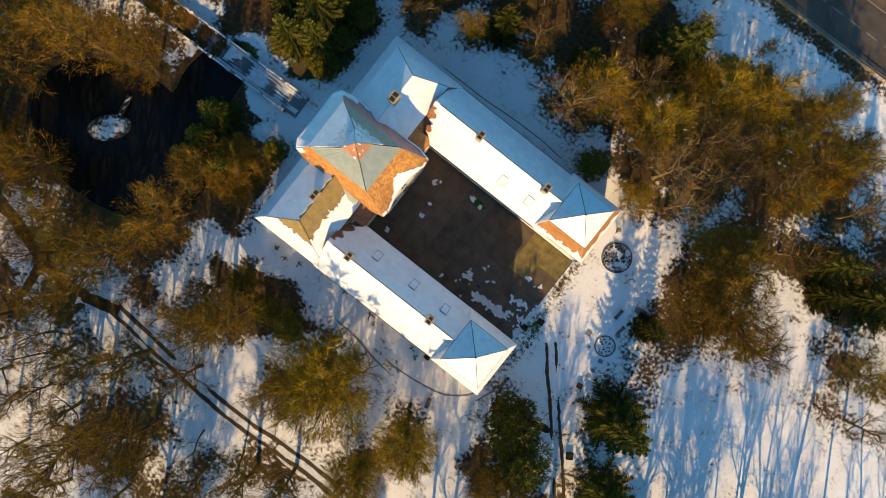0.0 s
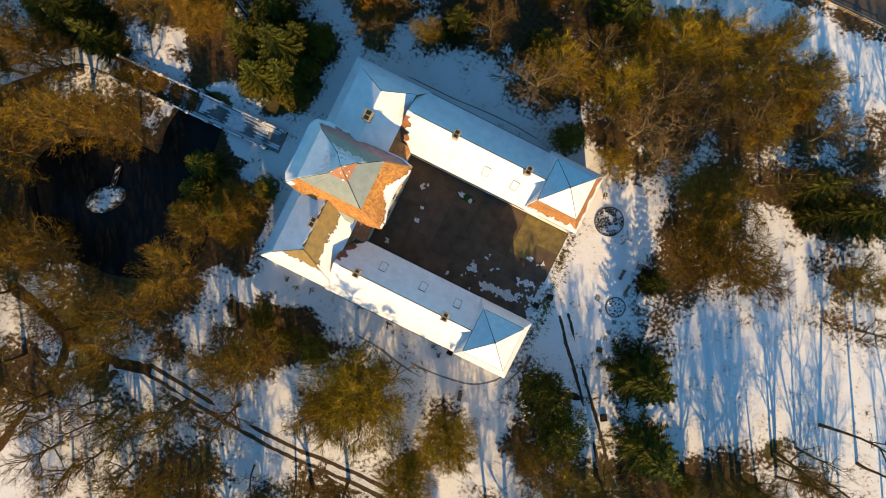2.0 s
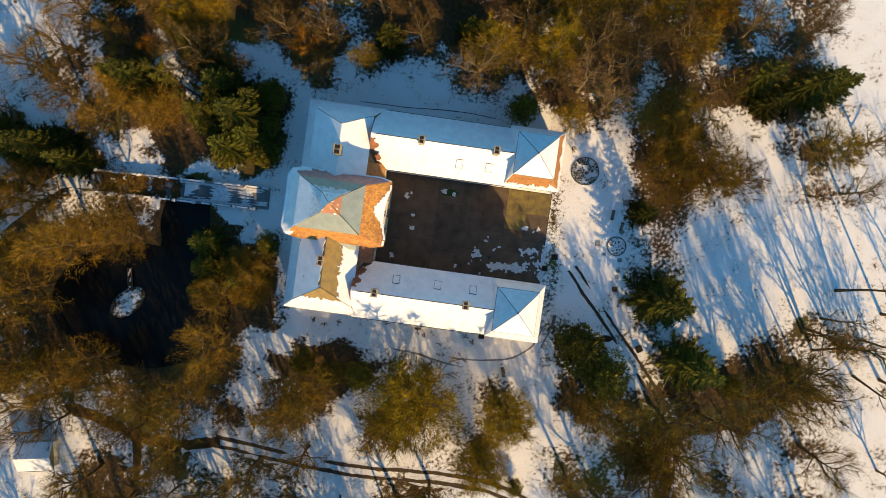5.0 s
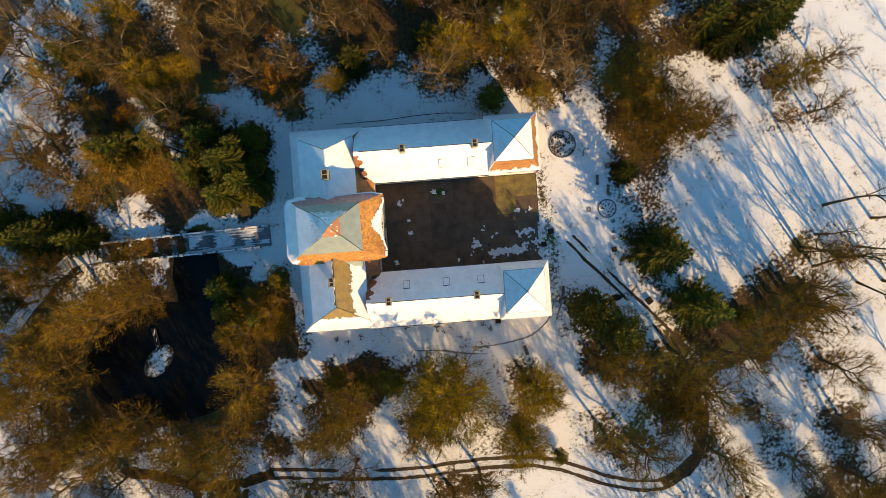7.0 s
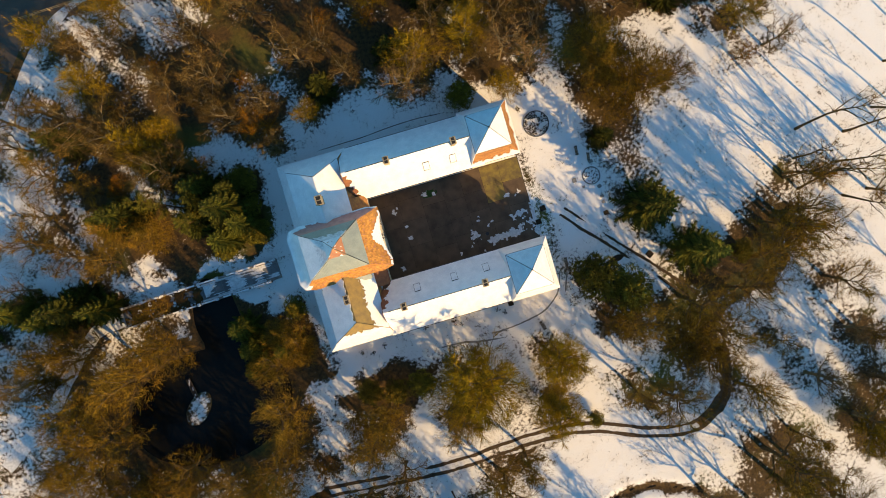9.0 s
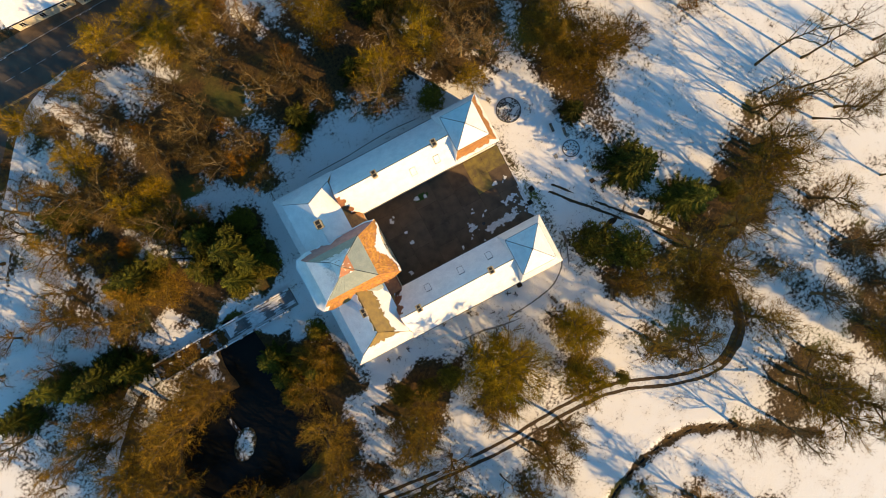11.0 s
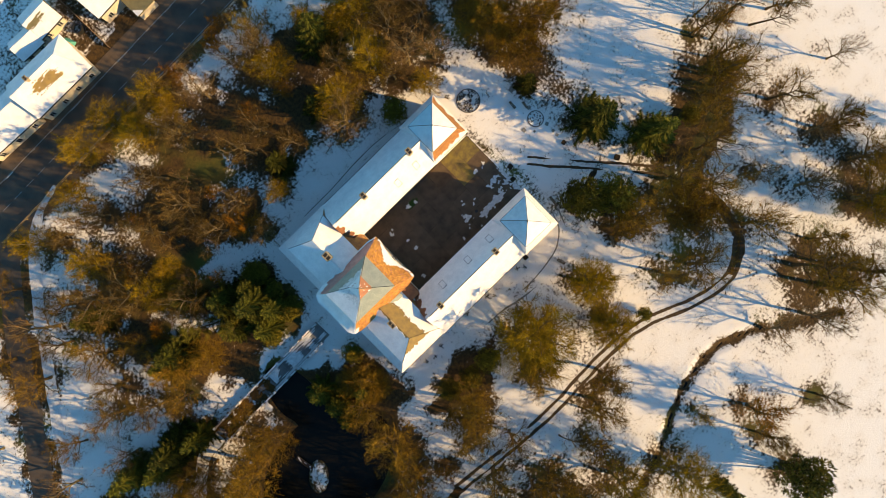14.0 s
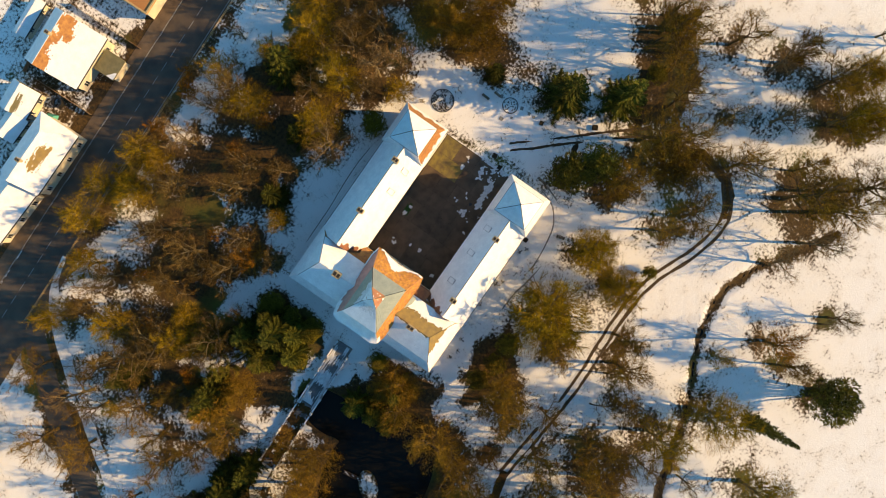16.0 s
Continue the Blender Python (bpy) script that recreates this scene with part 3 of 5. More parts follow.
def ridge_cap(parent, a, b, mat, r=0.13):
    verts, faces = [], []
    tube(verts, faces, [Vector(a), Vector(b)], [r, r], 6)
    part("ridge_cap", mesh("ridge_cap", verts, faces, mat), None, parent)


def gutter(parent, a, b, r=0.13):
    verts, faces = [], []
    tube(verts, faces, [Vector(a), Vector(b)], [r, r], 6)
    part("gutter", mesh("gutter", verts, faces, METAL), None, parent, "dark metal gutter along the eaves")


EAVE, RIDGE = 7.0, 12.0


def wing(s, x0, x1, y_in, y_out):
    """A long wing; s = 1 north of the courtyard, -1 south of it."""
    ym = (y_in + y_out) / 2
    wall = part("wall", box(-11, 14, *sorted((y_in + s * 0.55, y_out - s * 0.55)), -0.2, EAVE + 0.3), PLASTER, manor)
    wall_row(wall, -6, 12, y_in + s * 0.55, "y-" if s > 0 else "y+", (1.2, 4.4), 7)
    wall_row(wall, -8, 12, y_out - s * 0.55, "y+" if s > 0 else "y-", (1.2, 4.4), 8)
    roof = part("roof", hull([(x, y, z) for x in (x0, x1) for y, z in ((y_in, EAVE), (y_in, EAVE - 0.18), (y_out, EAVE), (y_out, EAVE - 0.18), (ym, RIDGE))]), REDTILE, manor, "red-tiled wing roof under snow")
    xa, xb = x0 + 0.1, x1 - 0.1
    snow_on(bilinear((xa, y_in, EAVE), (xb, y_in, EAVE), (xb, ym, RIDGE), (xa, ym, RIDGE)), 130, 36,
            lambda u, v: not (u < 0.12 and v < 0.9 and u < 0.02 + 0.06 * (1 - v) + 0.05 * nz(u * 60, v * 16, 0.4, 2)), roof, seed=s + 3)
    snow_on(bilinear((xa, y_out, EAVE), (xb, y_out, EAVE), (xb, ym, RIDGE), (xa, ym, RIDGE)), 60, 16, lambda u, v: True, roof, seed=s + 5)
    ridge_cap(roof, (x0 + 1, ym, RIDGE + 0.08), (x1 - 1, ym, RIDGE + 0.08), METAL, 0.07)
    gutter(roof, (x0 + 1.5, y_in - s * 0.08, EAVE - 0.1), (13.0, y_in - s * 0.08, EAVE - 0.1))
    gutter(roof, (x0 + 1.5, y_out + s * 0.08, EAVE - 0.1), (13.0, y_out + s * 0.08, EAVE - 0.1))
    return roof


north = wing(1, -10.4, 15.5, 7.8, 17.7)
south = wing(-1, -10.2, 15.5, -8.2, -18.0)
chimney(north, -1.9, 12.55, 11, 13.6)
chimney(north, 10.3, 12.55, 11, 13.6)
chimney(south, 8.8, -12.9, 11, 13.4)
chimney(south, -6.1, -12.9, 11, 13.4)
for x in (4.7, 9.7):
    skylight(north, x, 10.2, 9.45, -1, 45)
for x in (-3.1, 3.9, 9.9):
    skylight(south, x, -10.6, 9.5, 1, 45)


def two_tier(x0, x1, y0, y1, bx0, bx1, by0, by1, zb, ridge_a, ridge_b, zr, bare, thin=None):
    """A block with a steep lower roof and a hipped upper one. bare: sides of the lower roof that have shed their snow."""
    wall = part("wall", box(x0 + 0.6, x1 - 0.6, y0 + 0.6, y1 - 0.6, -0.2, EAVE + 0.3), PLASTER, manor)
    lower = part("roof", hull(rect(x0, x1, y0, y1, EAVE - 0.15) + rect(x0, x1, y0, y1, EAVE) + rect(bx0, bx1, by0, by1, zb)), TILED, manor, "steep lower tier of weathered orange tiles")
    g = 0.22
    upper = part("roof", hull(rect(bx0 - g, bx1 + g, by0 - g, by1 + g, zb) + rect(bx0 - g, bx1 + g, by0 - g, by1 + g, zb + 0.1) + [(*ridge_a, zr), (*ridge_b, zr)]), MOSSROOF, manor, "hipped upper roof with snow and lichen")
    e, b = rect(x0, x1, y0, y1, EAVE), rect(bx0, bx1, by0, by1, zb)
    for k, side in enumerate(("S", "E", "N", "W")):
        e0, e1, b1, b0 = e[k], e[(k + 1) % 4], b[(k + 1) % 4], b[k]
        n = int((Vector(e1) - Vector(e0)).length * (5 if side in bare else 2.5))
        if side in bare:
            snow_on(bilinear(e0, e1, b1, b0), n, 20, lambda u, v, k=k: v < 0.26 + 0.30 * nz(u * n, v, 0.13, k + 1) + 0.14 * nz(u * n, v * 20, 0.5, k), lower, seed=k)
        else:
            snow_on(bilinear(e0, e1, b1, b0), n, 9, lambda u, v: True, lower, seed=k)
        gutter(lower, (e0[0], e0[1], EAVE - 0.2), (e1[0], e1[1], EAVE - 0.2))
    c = rect(bx0 - g, bx1 + g, by0 - g, by1 + g, zb + 0.1)
    for k in range(4):
        gutter(upper, (c[k][0], c[k][1], zb + 0.06), (c[(k + 1) % 4][0], c[(k + 1) % 4][1], zb + 0.06), 0.12 if zb > 11 else 0.07)
    along_y = abs(ridge_a[1] - ridge_b[1]) > abs(ridge_a[0] - ridge_b[0])
    lo, hi = (ridge_a, ridge_b) if (ridge_a[1], ridge_a[0]) <= (ridge_b[1], ridge_b[0]) else (ridge_b, ridge_a)
    lo, hi = (*lo, zr), (*hi, zr)
    tops = {"S": (lo, lo), "E": (lo, hi), "N": (hi, hi), "W": (hi, lo)} if along_y else {"S": (lo, hi), "E": (hi, hi), "N": (hi, lo), "W": (lo, lo)}
    for k, side in enumerate(("S", "E", "N", "W")):
        t0, t1 = tops[side]
        rule = (thin or {}).get(side, lambda u, v: True)
        if rule:
            # pavilion north and west faces get snow coloured as if in shade
            snow_on(bilinear(c[k], c[(k + 1) % 4], t1, t0), 56, 40, rule, upper, seed=k + 9, mat=SHADESNOW if zb > 11 and side in "NW" else None)
    for q, t in ((c[0], lo), (c[1], lo if along_y else hi), (c[2], hi), (c[3], hi if along_y else lo)):
        ridge_cap(upper, Vector(q) + Vector((0, 0, 0.05)), Vector(t) + Vector((0, 0, 0.06)), METAL if not thin else MOSSROOF, 0.06)
    return wall, lower, upper


w, _, ne = two_tier(12.7, 22.2, 8.0, 18.2, 13.85, 20.0, 9.65, 16.1, 12.0, (16.85, 12.85), (16.85, 12.85), 14.8, "SE")
wall_row(w, 9, 17, 21.6, "x+", (1.2, 4.4), 3)
w, _, se = two_tier(13.1, 22.3, -18.2, -8.2, 13.95, 20.35, -16.3, -9.55, 12.0, (17.15, -12.85), (17.15, -12.85), 14.8, "")
wall_row(w, -17, -9, 21.6, "x+", (1.2, 4.4), 3)
for o, x, y in ((ne, 16.85, 12.85), (se, 17.15, -12.85)):
    part("finial", hull(rect(x - 0.18, x + 0.18, y - 0.18, y + 0.18, 14.6) + rect(x - 0.1, x + 0.1, y - 0.1, y + 0.1, 15.1) + [(x, y, 15.6)]), METAL, o)
w, _, nw = two_tier(-21.9, -9.0, 4.2, 17.8, -19.8, -10.7, 4.2, 15.7, 9.8, (-15.0, 4.0), (-15.0, 13.4), 13.0, "E")
wall_row(w, -20, -11, 17.2, "y+", (1.2, 4.4), 3)
wall_row(w, 7, 17, -21.3, "x-", (1.2, 4.4), 3)
w, _, sw = two_tier(-21.8, -9.2, -17.8, -4.2, -19.5, -10.2, -15.9, -4.2, 9.8, (-14.9, -13.3), (-14.9, -4.0), 13.0, "E",
                    {"E": lambda u, v: v < 0.50 + 0.16 * nz(u * 28, v, 0.3, 7) + 0.09 * nz(u * 28, v * 20, 1.1, 7),
                     "W": lambda u, v: v < 0.93 + 0.12 * nz(u * 28, v, 0.4, 3) and nz(u * 28, v * 16, 0.3, 4) < 0.62,
                     "S": lambda u, v: v < 0.30 + 0.2 * nz(u * 28, v, 0.4, 5)})
wall_row(w, -20, -11, -17.2, "y-", (1.2, 4.4), 3)
wall_row(w, -17, -7, -21.2, "x-", (1.2, 4.4), 3)
chimney(nw, -14.9, 9.0, 12, 14.6, 1.1, 1.5)
chimney(sw, -15.3, -8.9, 11, 14.0, 0.8, 1.4)


def central_block():
    """The tall middle block: flared tiled lower roof, sheet-metal pyramid, lantern."""
    wall = part("wall", box(-21.4, -6.6, -4.7, 4.8, -0.2, 12.2), PLASTER, manor)
    wall_row(wall, -4.2, 4.4, -21.4, "x-", (4.6, 8.4), 3)
    wall_row(wall, -4, 4.2, -6.6, "x+", (4.6, 8.4), 3)
    part("door", box(-21.5, -21.36, -0.1, 1.5, 0.0, 2.9, 0.03), WOOD, wall, "tall wooden double door")
    part("door", box(-6.64, -6.5, -0.2, 1.4, 0.0, 2.7, 0.03), WOOD, wall, "tall wooden double door")
    n = 14

    def ring(x0, x1, y0, y1, z, dish, cut):
        """A ring of 4n points; dish draws the middle of the east side in, cut rounds the corners."""
        pts = []
        for a, b, nx, ny in (((x0, y0), (x1, y0), 0, -1), ((x1, y0), (x1, y1), 1, 0), ((x1, y1), (x0, y1), 0, 1), ((x0, y1), (x0, y0), -1, 0)):
            for k in range(n):
                t = k / n
                q = Vector((a[0] * (1 - t) + b[0] * t, a[1] * (1 - t) + b[1] * t, z))
                inward = dish * math.sin(math.pi * t) * (1.0 if nx > 0 else 0.12)
                q += Vector((-nx * inward, -ny * inward, 0))
                edge = min(t, 1 - t) * n
                if edge < 2:
                    mid = Vector(((x0 + x1) / 2, (y0 + y1) / 2, z))
                    q += (mid - q).normalized() * cut * (1 - edge / 2)
                pts.append(q)
        return pts

    verts, faces = [], []
    rows = 9
    for r in range(rows + 1):
        s = r / rows
        k = 1 - s
        x0, x1 = -19.7 - 3.1 * k, -9.6 + 4.5 * k
        y0, y1 = -3.9 - 1.9 * k, 3.9 + 2.0 * k
        verts += ring(x0, x1, y0, y1, 12.0 + 3.6 * s ** 1.5, 1.35 * k, 0.9 * k)
    m = 4 * n
    for r in range(rows):
        for k in range(m):
            faces.append((r * m + k, r * m + (k + 1) % m, (r + 1) * m + (k + 1) % m, (r + 1) * m + k))
    under = len(verts)
    verts += [Vector((v.x, v.y, 11.8)) for v in verts[:m]]
    for k in range(m):
        faces.append((under + k, under + (k + 1) % m, (k + 1) % m, k))
    faces.append(tuple(under + k for k in reversed(range(m))))
    lower = part("roof", mesh("roof", verts, faces, TILE), None, manor, "flared lower roof of bright orange tiles")

    def on_lower(side):
        def at(u, v):
            r = min(max(v * rows, 0), rows - 1e-4)
            k = min(max(u * n, 0), n - 1e-4)
            i, j = int(r), int(k)
            def p(rr, kk):
                return verts[rr * m + (side * n + kk) % m]
            a = p(i, j).lerp(p(i, j + 1), k - j)
            b = p(i + 1, j).lerp(p(i + 1, j + 1), k - j)
            return a.lerp(b, r - i)
        return at

    # courses of tiles on the two sunny sides: slightly lifted plain tiles
    for side, count, courses in ((1, 34, 13), (0, 48, 12)):
        at = on_lower(side)
        rng = random.Random(side)
        tv, tf = [], []
        for c in range(courses):
            for k in range(count):
                if rng.random() < 0.10:
                    continue
                u0, u1 = (k + 0.5 * (c % 2)) / count, (k + 0.5 * (c % 2) + 0.94) / count
                if u1 > 1:
                    continue
                v0, v1 = c / courses, min((c + 1.06) / courses, 0.999)
                lift = rng.uniform(0.05, 0.10)
                b0 = len(tv)
                out = Vector((0, -1, 0.5)) if side == 0 else Vector((1, 0, 0.5))
                tv += [at(u0, v0) + out * lift, at(u1, v0) + out * lift, at(u1, v1) + out * 0.02, at(u0, v1) + out * 0.02, at(u0, v0), at(u1, v0)]
                tf += [(b0, b0 + 1, b0 + 2, b0 + 3), (b0 + 4, b0 + 5, b0 + 1, b0)]
        ob = part("tiles", mesh("tiles", tv, tf, TILEP), None, lower, "courses of orange clay tiles")
        tagged(ob, kind="stuff")
    snow_on(on_lower(3), 40, 12, lambda u, v: v < 0.98, lower, seed=1)
    snow_on(on_lower(2), 40, 12, lambda u, v: (u > 0.8 and v < 0.35) or v < 0.10 + 0.12 * nz(u * 40, v, 0.2, 2), lower, seed=2)
    part("tiles", sheet(on_lower(2), 40, 12, lambda u, v: v > 0.08, 0.03, FROSTTILE, "tiles", 0.2, 12), None, lower, "brown-red tiles dulled by frost")
    snow_on(on_lower(1), 40, 12, lambda u, v: v < 0.44 * math.exp(-((u - 0.55) / 0.2) ** 2) + 0.10 * (0.5 + nz(u * 40, v, 0.3, 3)), lower, 0.12, seed=3)
    snow_on(on_lower(0), 40, 12, lambda u, v: u < 0.07 and v < 0.4, lower, seed=4)
    base, top = rect(-19.8, -9.5, -4.0, 4.0, 15.5), rect(-15.3, -12.5, -1.2, 1.6, 18.4)
    upper = part("roof", hull(base + rect(-19.8, -9.5, -4.0, 4.0, 15.6) + top), COPPER, manor, "grey-green sheet-metal pyramid roof")
    lift = [Vector(q) + Vector((0, 0, 0.1)) for q in base]
    for k in range(4):
        ridge_cap(upper, lift[k], Vector(top[k]) + Vector((0, 0, 0.05)), METAL, 0.06)
    for k, seams in ((0, 9), (1, 8), (2, 9), (3, 8)):
        at = bilinear(lift[k], lift[(k + 1) % 4], top[(k + 1) % 4], top[k])
        sv, sf = [], []
        for i in range(1, seams):
            tube(sv, sf, [at(i / seams, 0.0), at(i / seams, 1.0)], [0.03, 0.03], 4)
        part("seams", mesh("seams", sv, sf, COPPER), None, upper)
    for k, rule in ((3, lambda u, v: v < 0.97), (2, lambda u, v: v > 0.72 and nz(u * 30, v * 12, 0.4, 8) > -0.2)):
        snow_on(bilinear(lift[k], lift[(k + 1) % 4], top[(k + 1) % 4], top[k]), 30, 14, rule, upper, 0.15, seed=k + 20)
    lantern = part("lantern", box(-15.1, -12.7, -1.0, 1.4, 18.2, 19.0, 0.04), WOOD, upper, "small wooden lantern on the pyramid roof")
    e = rect(-15.45, -12.35, -1.35, 1.75, 19.0)
    part("lantern_roof", hull(e + rect(-15.45, -12.35, -1.35, 1.75, 19.1) + [(-13.9, 0.2, 20.7)]), TILE, lantern, "little pyramid roof of orange tiles")
    e, tip = [Vector(q) + Vector((0, 0, 0.1)) for q in e], (-13.9, 0.2, 20.7)
    for k, low in ((3, -0.9), (2, -0.5), (1, 0.40), (0, 0.45)):
        me = sheet(bilinear(e[k], e[(k + 1) % 4], tip, tip), 14, 9, lambda u, v: nz(u * 14, v * 9, 0.5, k) > low, 0.08, SNOW, "snow", 0.3, 3)
        tagged(part("snow", me, None, lantern), kind="stuff")
    for k in range(4):
        ridge_cap(lantern, e[k], tip, WOOD, 0.08)
    # flashing round the foot of the lantern, with snow caught on the shady sides
    for k in (2, 3):
        at = bilinear(lift[k], lift[(k + 1) % 4], top[(k + 1) % 4], top[k])
        me = sheet(at, 30, 14, lambda u, v: v > 0.62 + 0.25 * nz(u * 30, v * 14, 0.3, k), 0.16, OLDSNOW, "snow", 0.3, 6)
        tagged(part("snow", me, None, upper), kind="stuff")


FROSTTILE = material("frosted_tile", (0.50, 0.25, 0.21), (0.36, 0.18, 0.15), 1.0, 0.8, bump=0.3, fine=7)
TILEP = material("clay_tile_courses", (0.50, 0.235, 0.04), (0.38, 0.155, 0.03), 0.8, 0.75, bump=0.3, fine=8, island=0.3)
central_block()
# the low link roofs beside the middle block
part("roof", hull(rect(-14.9, -10.2, -6.6, -4.8, 10.2) + rect(-14.9, -10.2, -6.6, -4.8, 11.0) + rect(-14.9, -10.2, -5.4, -4.8, 12.2)), COPPER, manor, "grey-green sheet link roof")
part("roof", hull(rect(-10.6, -7.6, 5.4, 8.4, 7.2) + [(-10.6, 5.4, 9.6), (-10.6, 8.4, 9.6)]), TILED, manor, "dark red-tiled link roof in the corner of the yard")
part("roof", hull(rect(-10.2, -7.6, -8.6, -5.2, 7.2) + [(-10.2, -5.2, 9.6), (-10.2, -8.6, 9.6)]), REDTILE, manor, "dark red-tiled link roof in the corner of the yard")
part("wall", box(-11, -8.0, 5.3, 8.2, -0.2, 7.25), PLASTER, manor)
part("wall", box(-11, -8.0, -8.5, -5.0, -0.2, 7.25), PLASTER, manor)

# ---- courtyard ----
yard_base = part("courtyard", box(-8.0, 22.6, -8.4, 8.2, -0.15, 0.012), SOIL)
yard_base.matrix_world = TURN
tagged(yard_base, "dark concrete-slab courtyard with melting snow", "courtyard", kind="structure")
rng = random.Random(5)
xs = [-8.0, -2.6, 2.0, 6.5, 10.4, 14.6, 18.4, 22.5]
for i in range(len(xs) - 1):
    y = -8.3
    while y < 7.6:
        y2 = min(y + rng.uniform(3.4, 5.2), 8.1)
        if 8.1 - y2 < 1.4:
            y2 = 8.1
        mossy = xs[i] > 14 and y > 0.2
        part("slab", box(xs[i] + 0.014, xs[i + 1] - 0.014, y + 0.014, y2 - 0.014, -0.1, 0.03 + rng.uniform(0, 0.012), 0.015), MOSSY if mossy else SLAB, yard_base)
        y = y2


def remnants(x0, x1, y0, y1, cell, rule, label, seed, z=0.045, mat=None, m=TURN, thick=0.035):
    nu, nv = int((x1 - x0) / cell), int((y1 - y0) / cell)
    me = sheet(lambda u, v: (x0 + (x1 - x0) * u, y0 + (y1 - y0) * v, z), nu, nv,
               lambda u, v: rule(x0 + (x1 - x0) * u, y0 + (y1 - y0) * v), thick, mat or OLDSNOW, "snow_patches", 0.35, seed)
    ob = new("snow_patches", me)
    ob.matrix_world = m
    return tagged(ob, label, "snow", kind="stuff")


remnants(6.5, 23.0, -8.3, 2.5, 0.2, lambda x, y: nz(x, y, 0.55, 3) + 0.5 * nz(x, y, 1.7, 5) > 0.20 + 0.10 * abs(y + 5.2) - 0.03 * (x - 13), "half-melted snow patches on dark concrete", 4)
for k, (x, y, r) in enumerate(((-3.9, 4.2, 0.9), (-2.1, 1.0, 0.75), (-2.1, -1.4, 0.8), (-5.1, -7.0, 0.9), (3.0, 6.1, 0.9), (4.7, 5.6, 0.8), (18.5, 1.3, 0.8), (-3.1, 4.9, 0.5))):
    remnants(x - r, x + r, y - r, y + r, 0.12, lambda a, b: math.hypot((a - x) * (1 + 0.5 * (k % 2)), (b - y) * 1.3) < r * (0.62 + 0.6 * nz(a, b, 2.2, k)), "small melting snow heap on dark concrete", k)
tuft = sheet(lambda u, v: (2.2 + 3.4 * u, 5.2 + 1.5 * v, 0.046), 34, 15, lambda u, v: math.hypot((u - 0.5) * 2, (v - 0.5) * 2) < 0.9 + 0.5 * nz(u * 34, v * 15, 0.3, 2), 0.02, GRASS, "grass_patch", 0.4, 3)
tuft_ob = tagged(new("grass_patch", tuft), "patch of wet green grass in the concrete yard", "grass", kind="stuff")
tuft_ob.matrix_world = TURN
drain = tagged(empty("drain_cover", TURN @ pose(12.7, -4.9, 0.05)), "round dark metal drain cover in the yard", "drain cover")
dv, df = [], []
tube(dv, df, [Vector((0, 0, -0.05)), Vector((0, 0, 0.035)), Vector((0, 0, 0.04))], [0.36, 0.36, 0.02], 18)
part("lid", mesh("lid", dv, df, METAL), None, drain)
strip("track", [(-16, 20.6), (-6, 20.4), (4, 20.7), (11, 20.2)], 0.14, 0.02, SOIL, "thin footprint trail in the shaded snow", "trail", ragged=1.2, step=0.25, cut=0.35, seed=31)

# ---- bridge ----
bridge = tagged(empty("bridge", pose(0, 0, 0)), "stone footbridge with snowy parapets and wet deck over the pond", "bridge")
part("deck", box(-60.5, -28.6, -0.95, 2.85, -0.05, 0.24, 0.02), STONE, bridge, "wet grey stone deck")
for x in (-55, -49, -38.5, -33):
    part("pier", box(x - 0.6, x + 0.6, -0.7, 2.6, -1.4, -0.05, 0.05), STONE, bridge)
for y, xa, xb in ((2.85, -60.3, -28.6), (-1.05, -60.3, -30.6)):
    part("parapet", box(xa, xb, y - 0.16, y + 0.16, 0.0, 0.95, 0.03), STONE, bridge, "low stone parapet")
    me = sheet(lambda u, v: (xa + (xb - xa) * u, y - 0.15 + 0.3 * v, 0.95), 120, 2, lambda u, v: nz(u * 120, y, 0.16, 6) > -0.12, 0.07, SNOW, "snow", 0.2, 3)
    tagged(part("snow", me, None, bridge, "snow on the parapet"), kind="stuff")
    n = 9
    for k in range(n):
        x = xb - 0.3 - k * (xb - xa - 0.6) / (n - 1)
        post = part("post", box(x - 0.24, x + 0.24, y - 0.24, y + 0.24, -0.1, 1.15, 0.03), STONE, bridge)
        part("cap", hull(rect(x - 0.3, x + 0.3, y - 0.3, y + 0.3, 1.15) + [(x, y, 1.42)]), OLDSNOW, post)
    part("gutter_strip", box(xa, xb - 1.0, y - 0.62 if y > 0 else y + 0.25, y - 0.25 if y > 0 else y + 0.62, 0.2, 0.29, 0.02), OLDSNOW, bridge)
for k in range(22):
    x = -60.4 + k * 1.445
    part("plank", box(x + 0.03, x + 1.40, -0.40, 2.2, 0.2, 0.27, 0.015), WETSTONE, bridge)
deck_snow = sheet(lambda u, v: (-60.4 + 31.6 * u, -0.4 + 2.6 * v, 0.272), 210, 24, lambda u, v: (u < 0.34 or u > 0.52) and nz(u * 130, v * 12, 0.09, 2) + 0.5 * nz(u * 40, v * 40, 0.25, 4) > (-0.12 if u > 0.52 else 0.05) + 0.5 * max(0, (u - 0.86) * 5), 0.03, OLDSNOW, "snow", 0.3, 4)
part("snow", deck_snow, None, bridge, "trodden snow on the deck")
tagged(bridge.children[-1], kind="stuff")
leafy = sheet(lambda u, v: (-60.4 + 16.5 * u, -0.85 + 3.5 * v, 0.312), 110, 26, lambda u, v: nz(u * 66, v * 14, 0.16, 7) + 0.6 * nz(u * 66, v * 14, 0.6, 8) > -0.35 + 0.5 * max(0, u - 0.75) * 4, 0.02, LITTER, "leaves", 0.4, 8)
tagged(part("leaves", leafy, None, bridge, "brown wet leaves trodden into the deck"), kind="stuff")

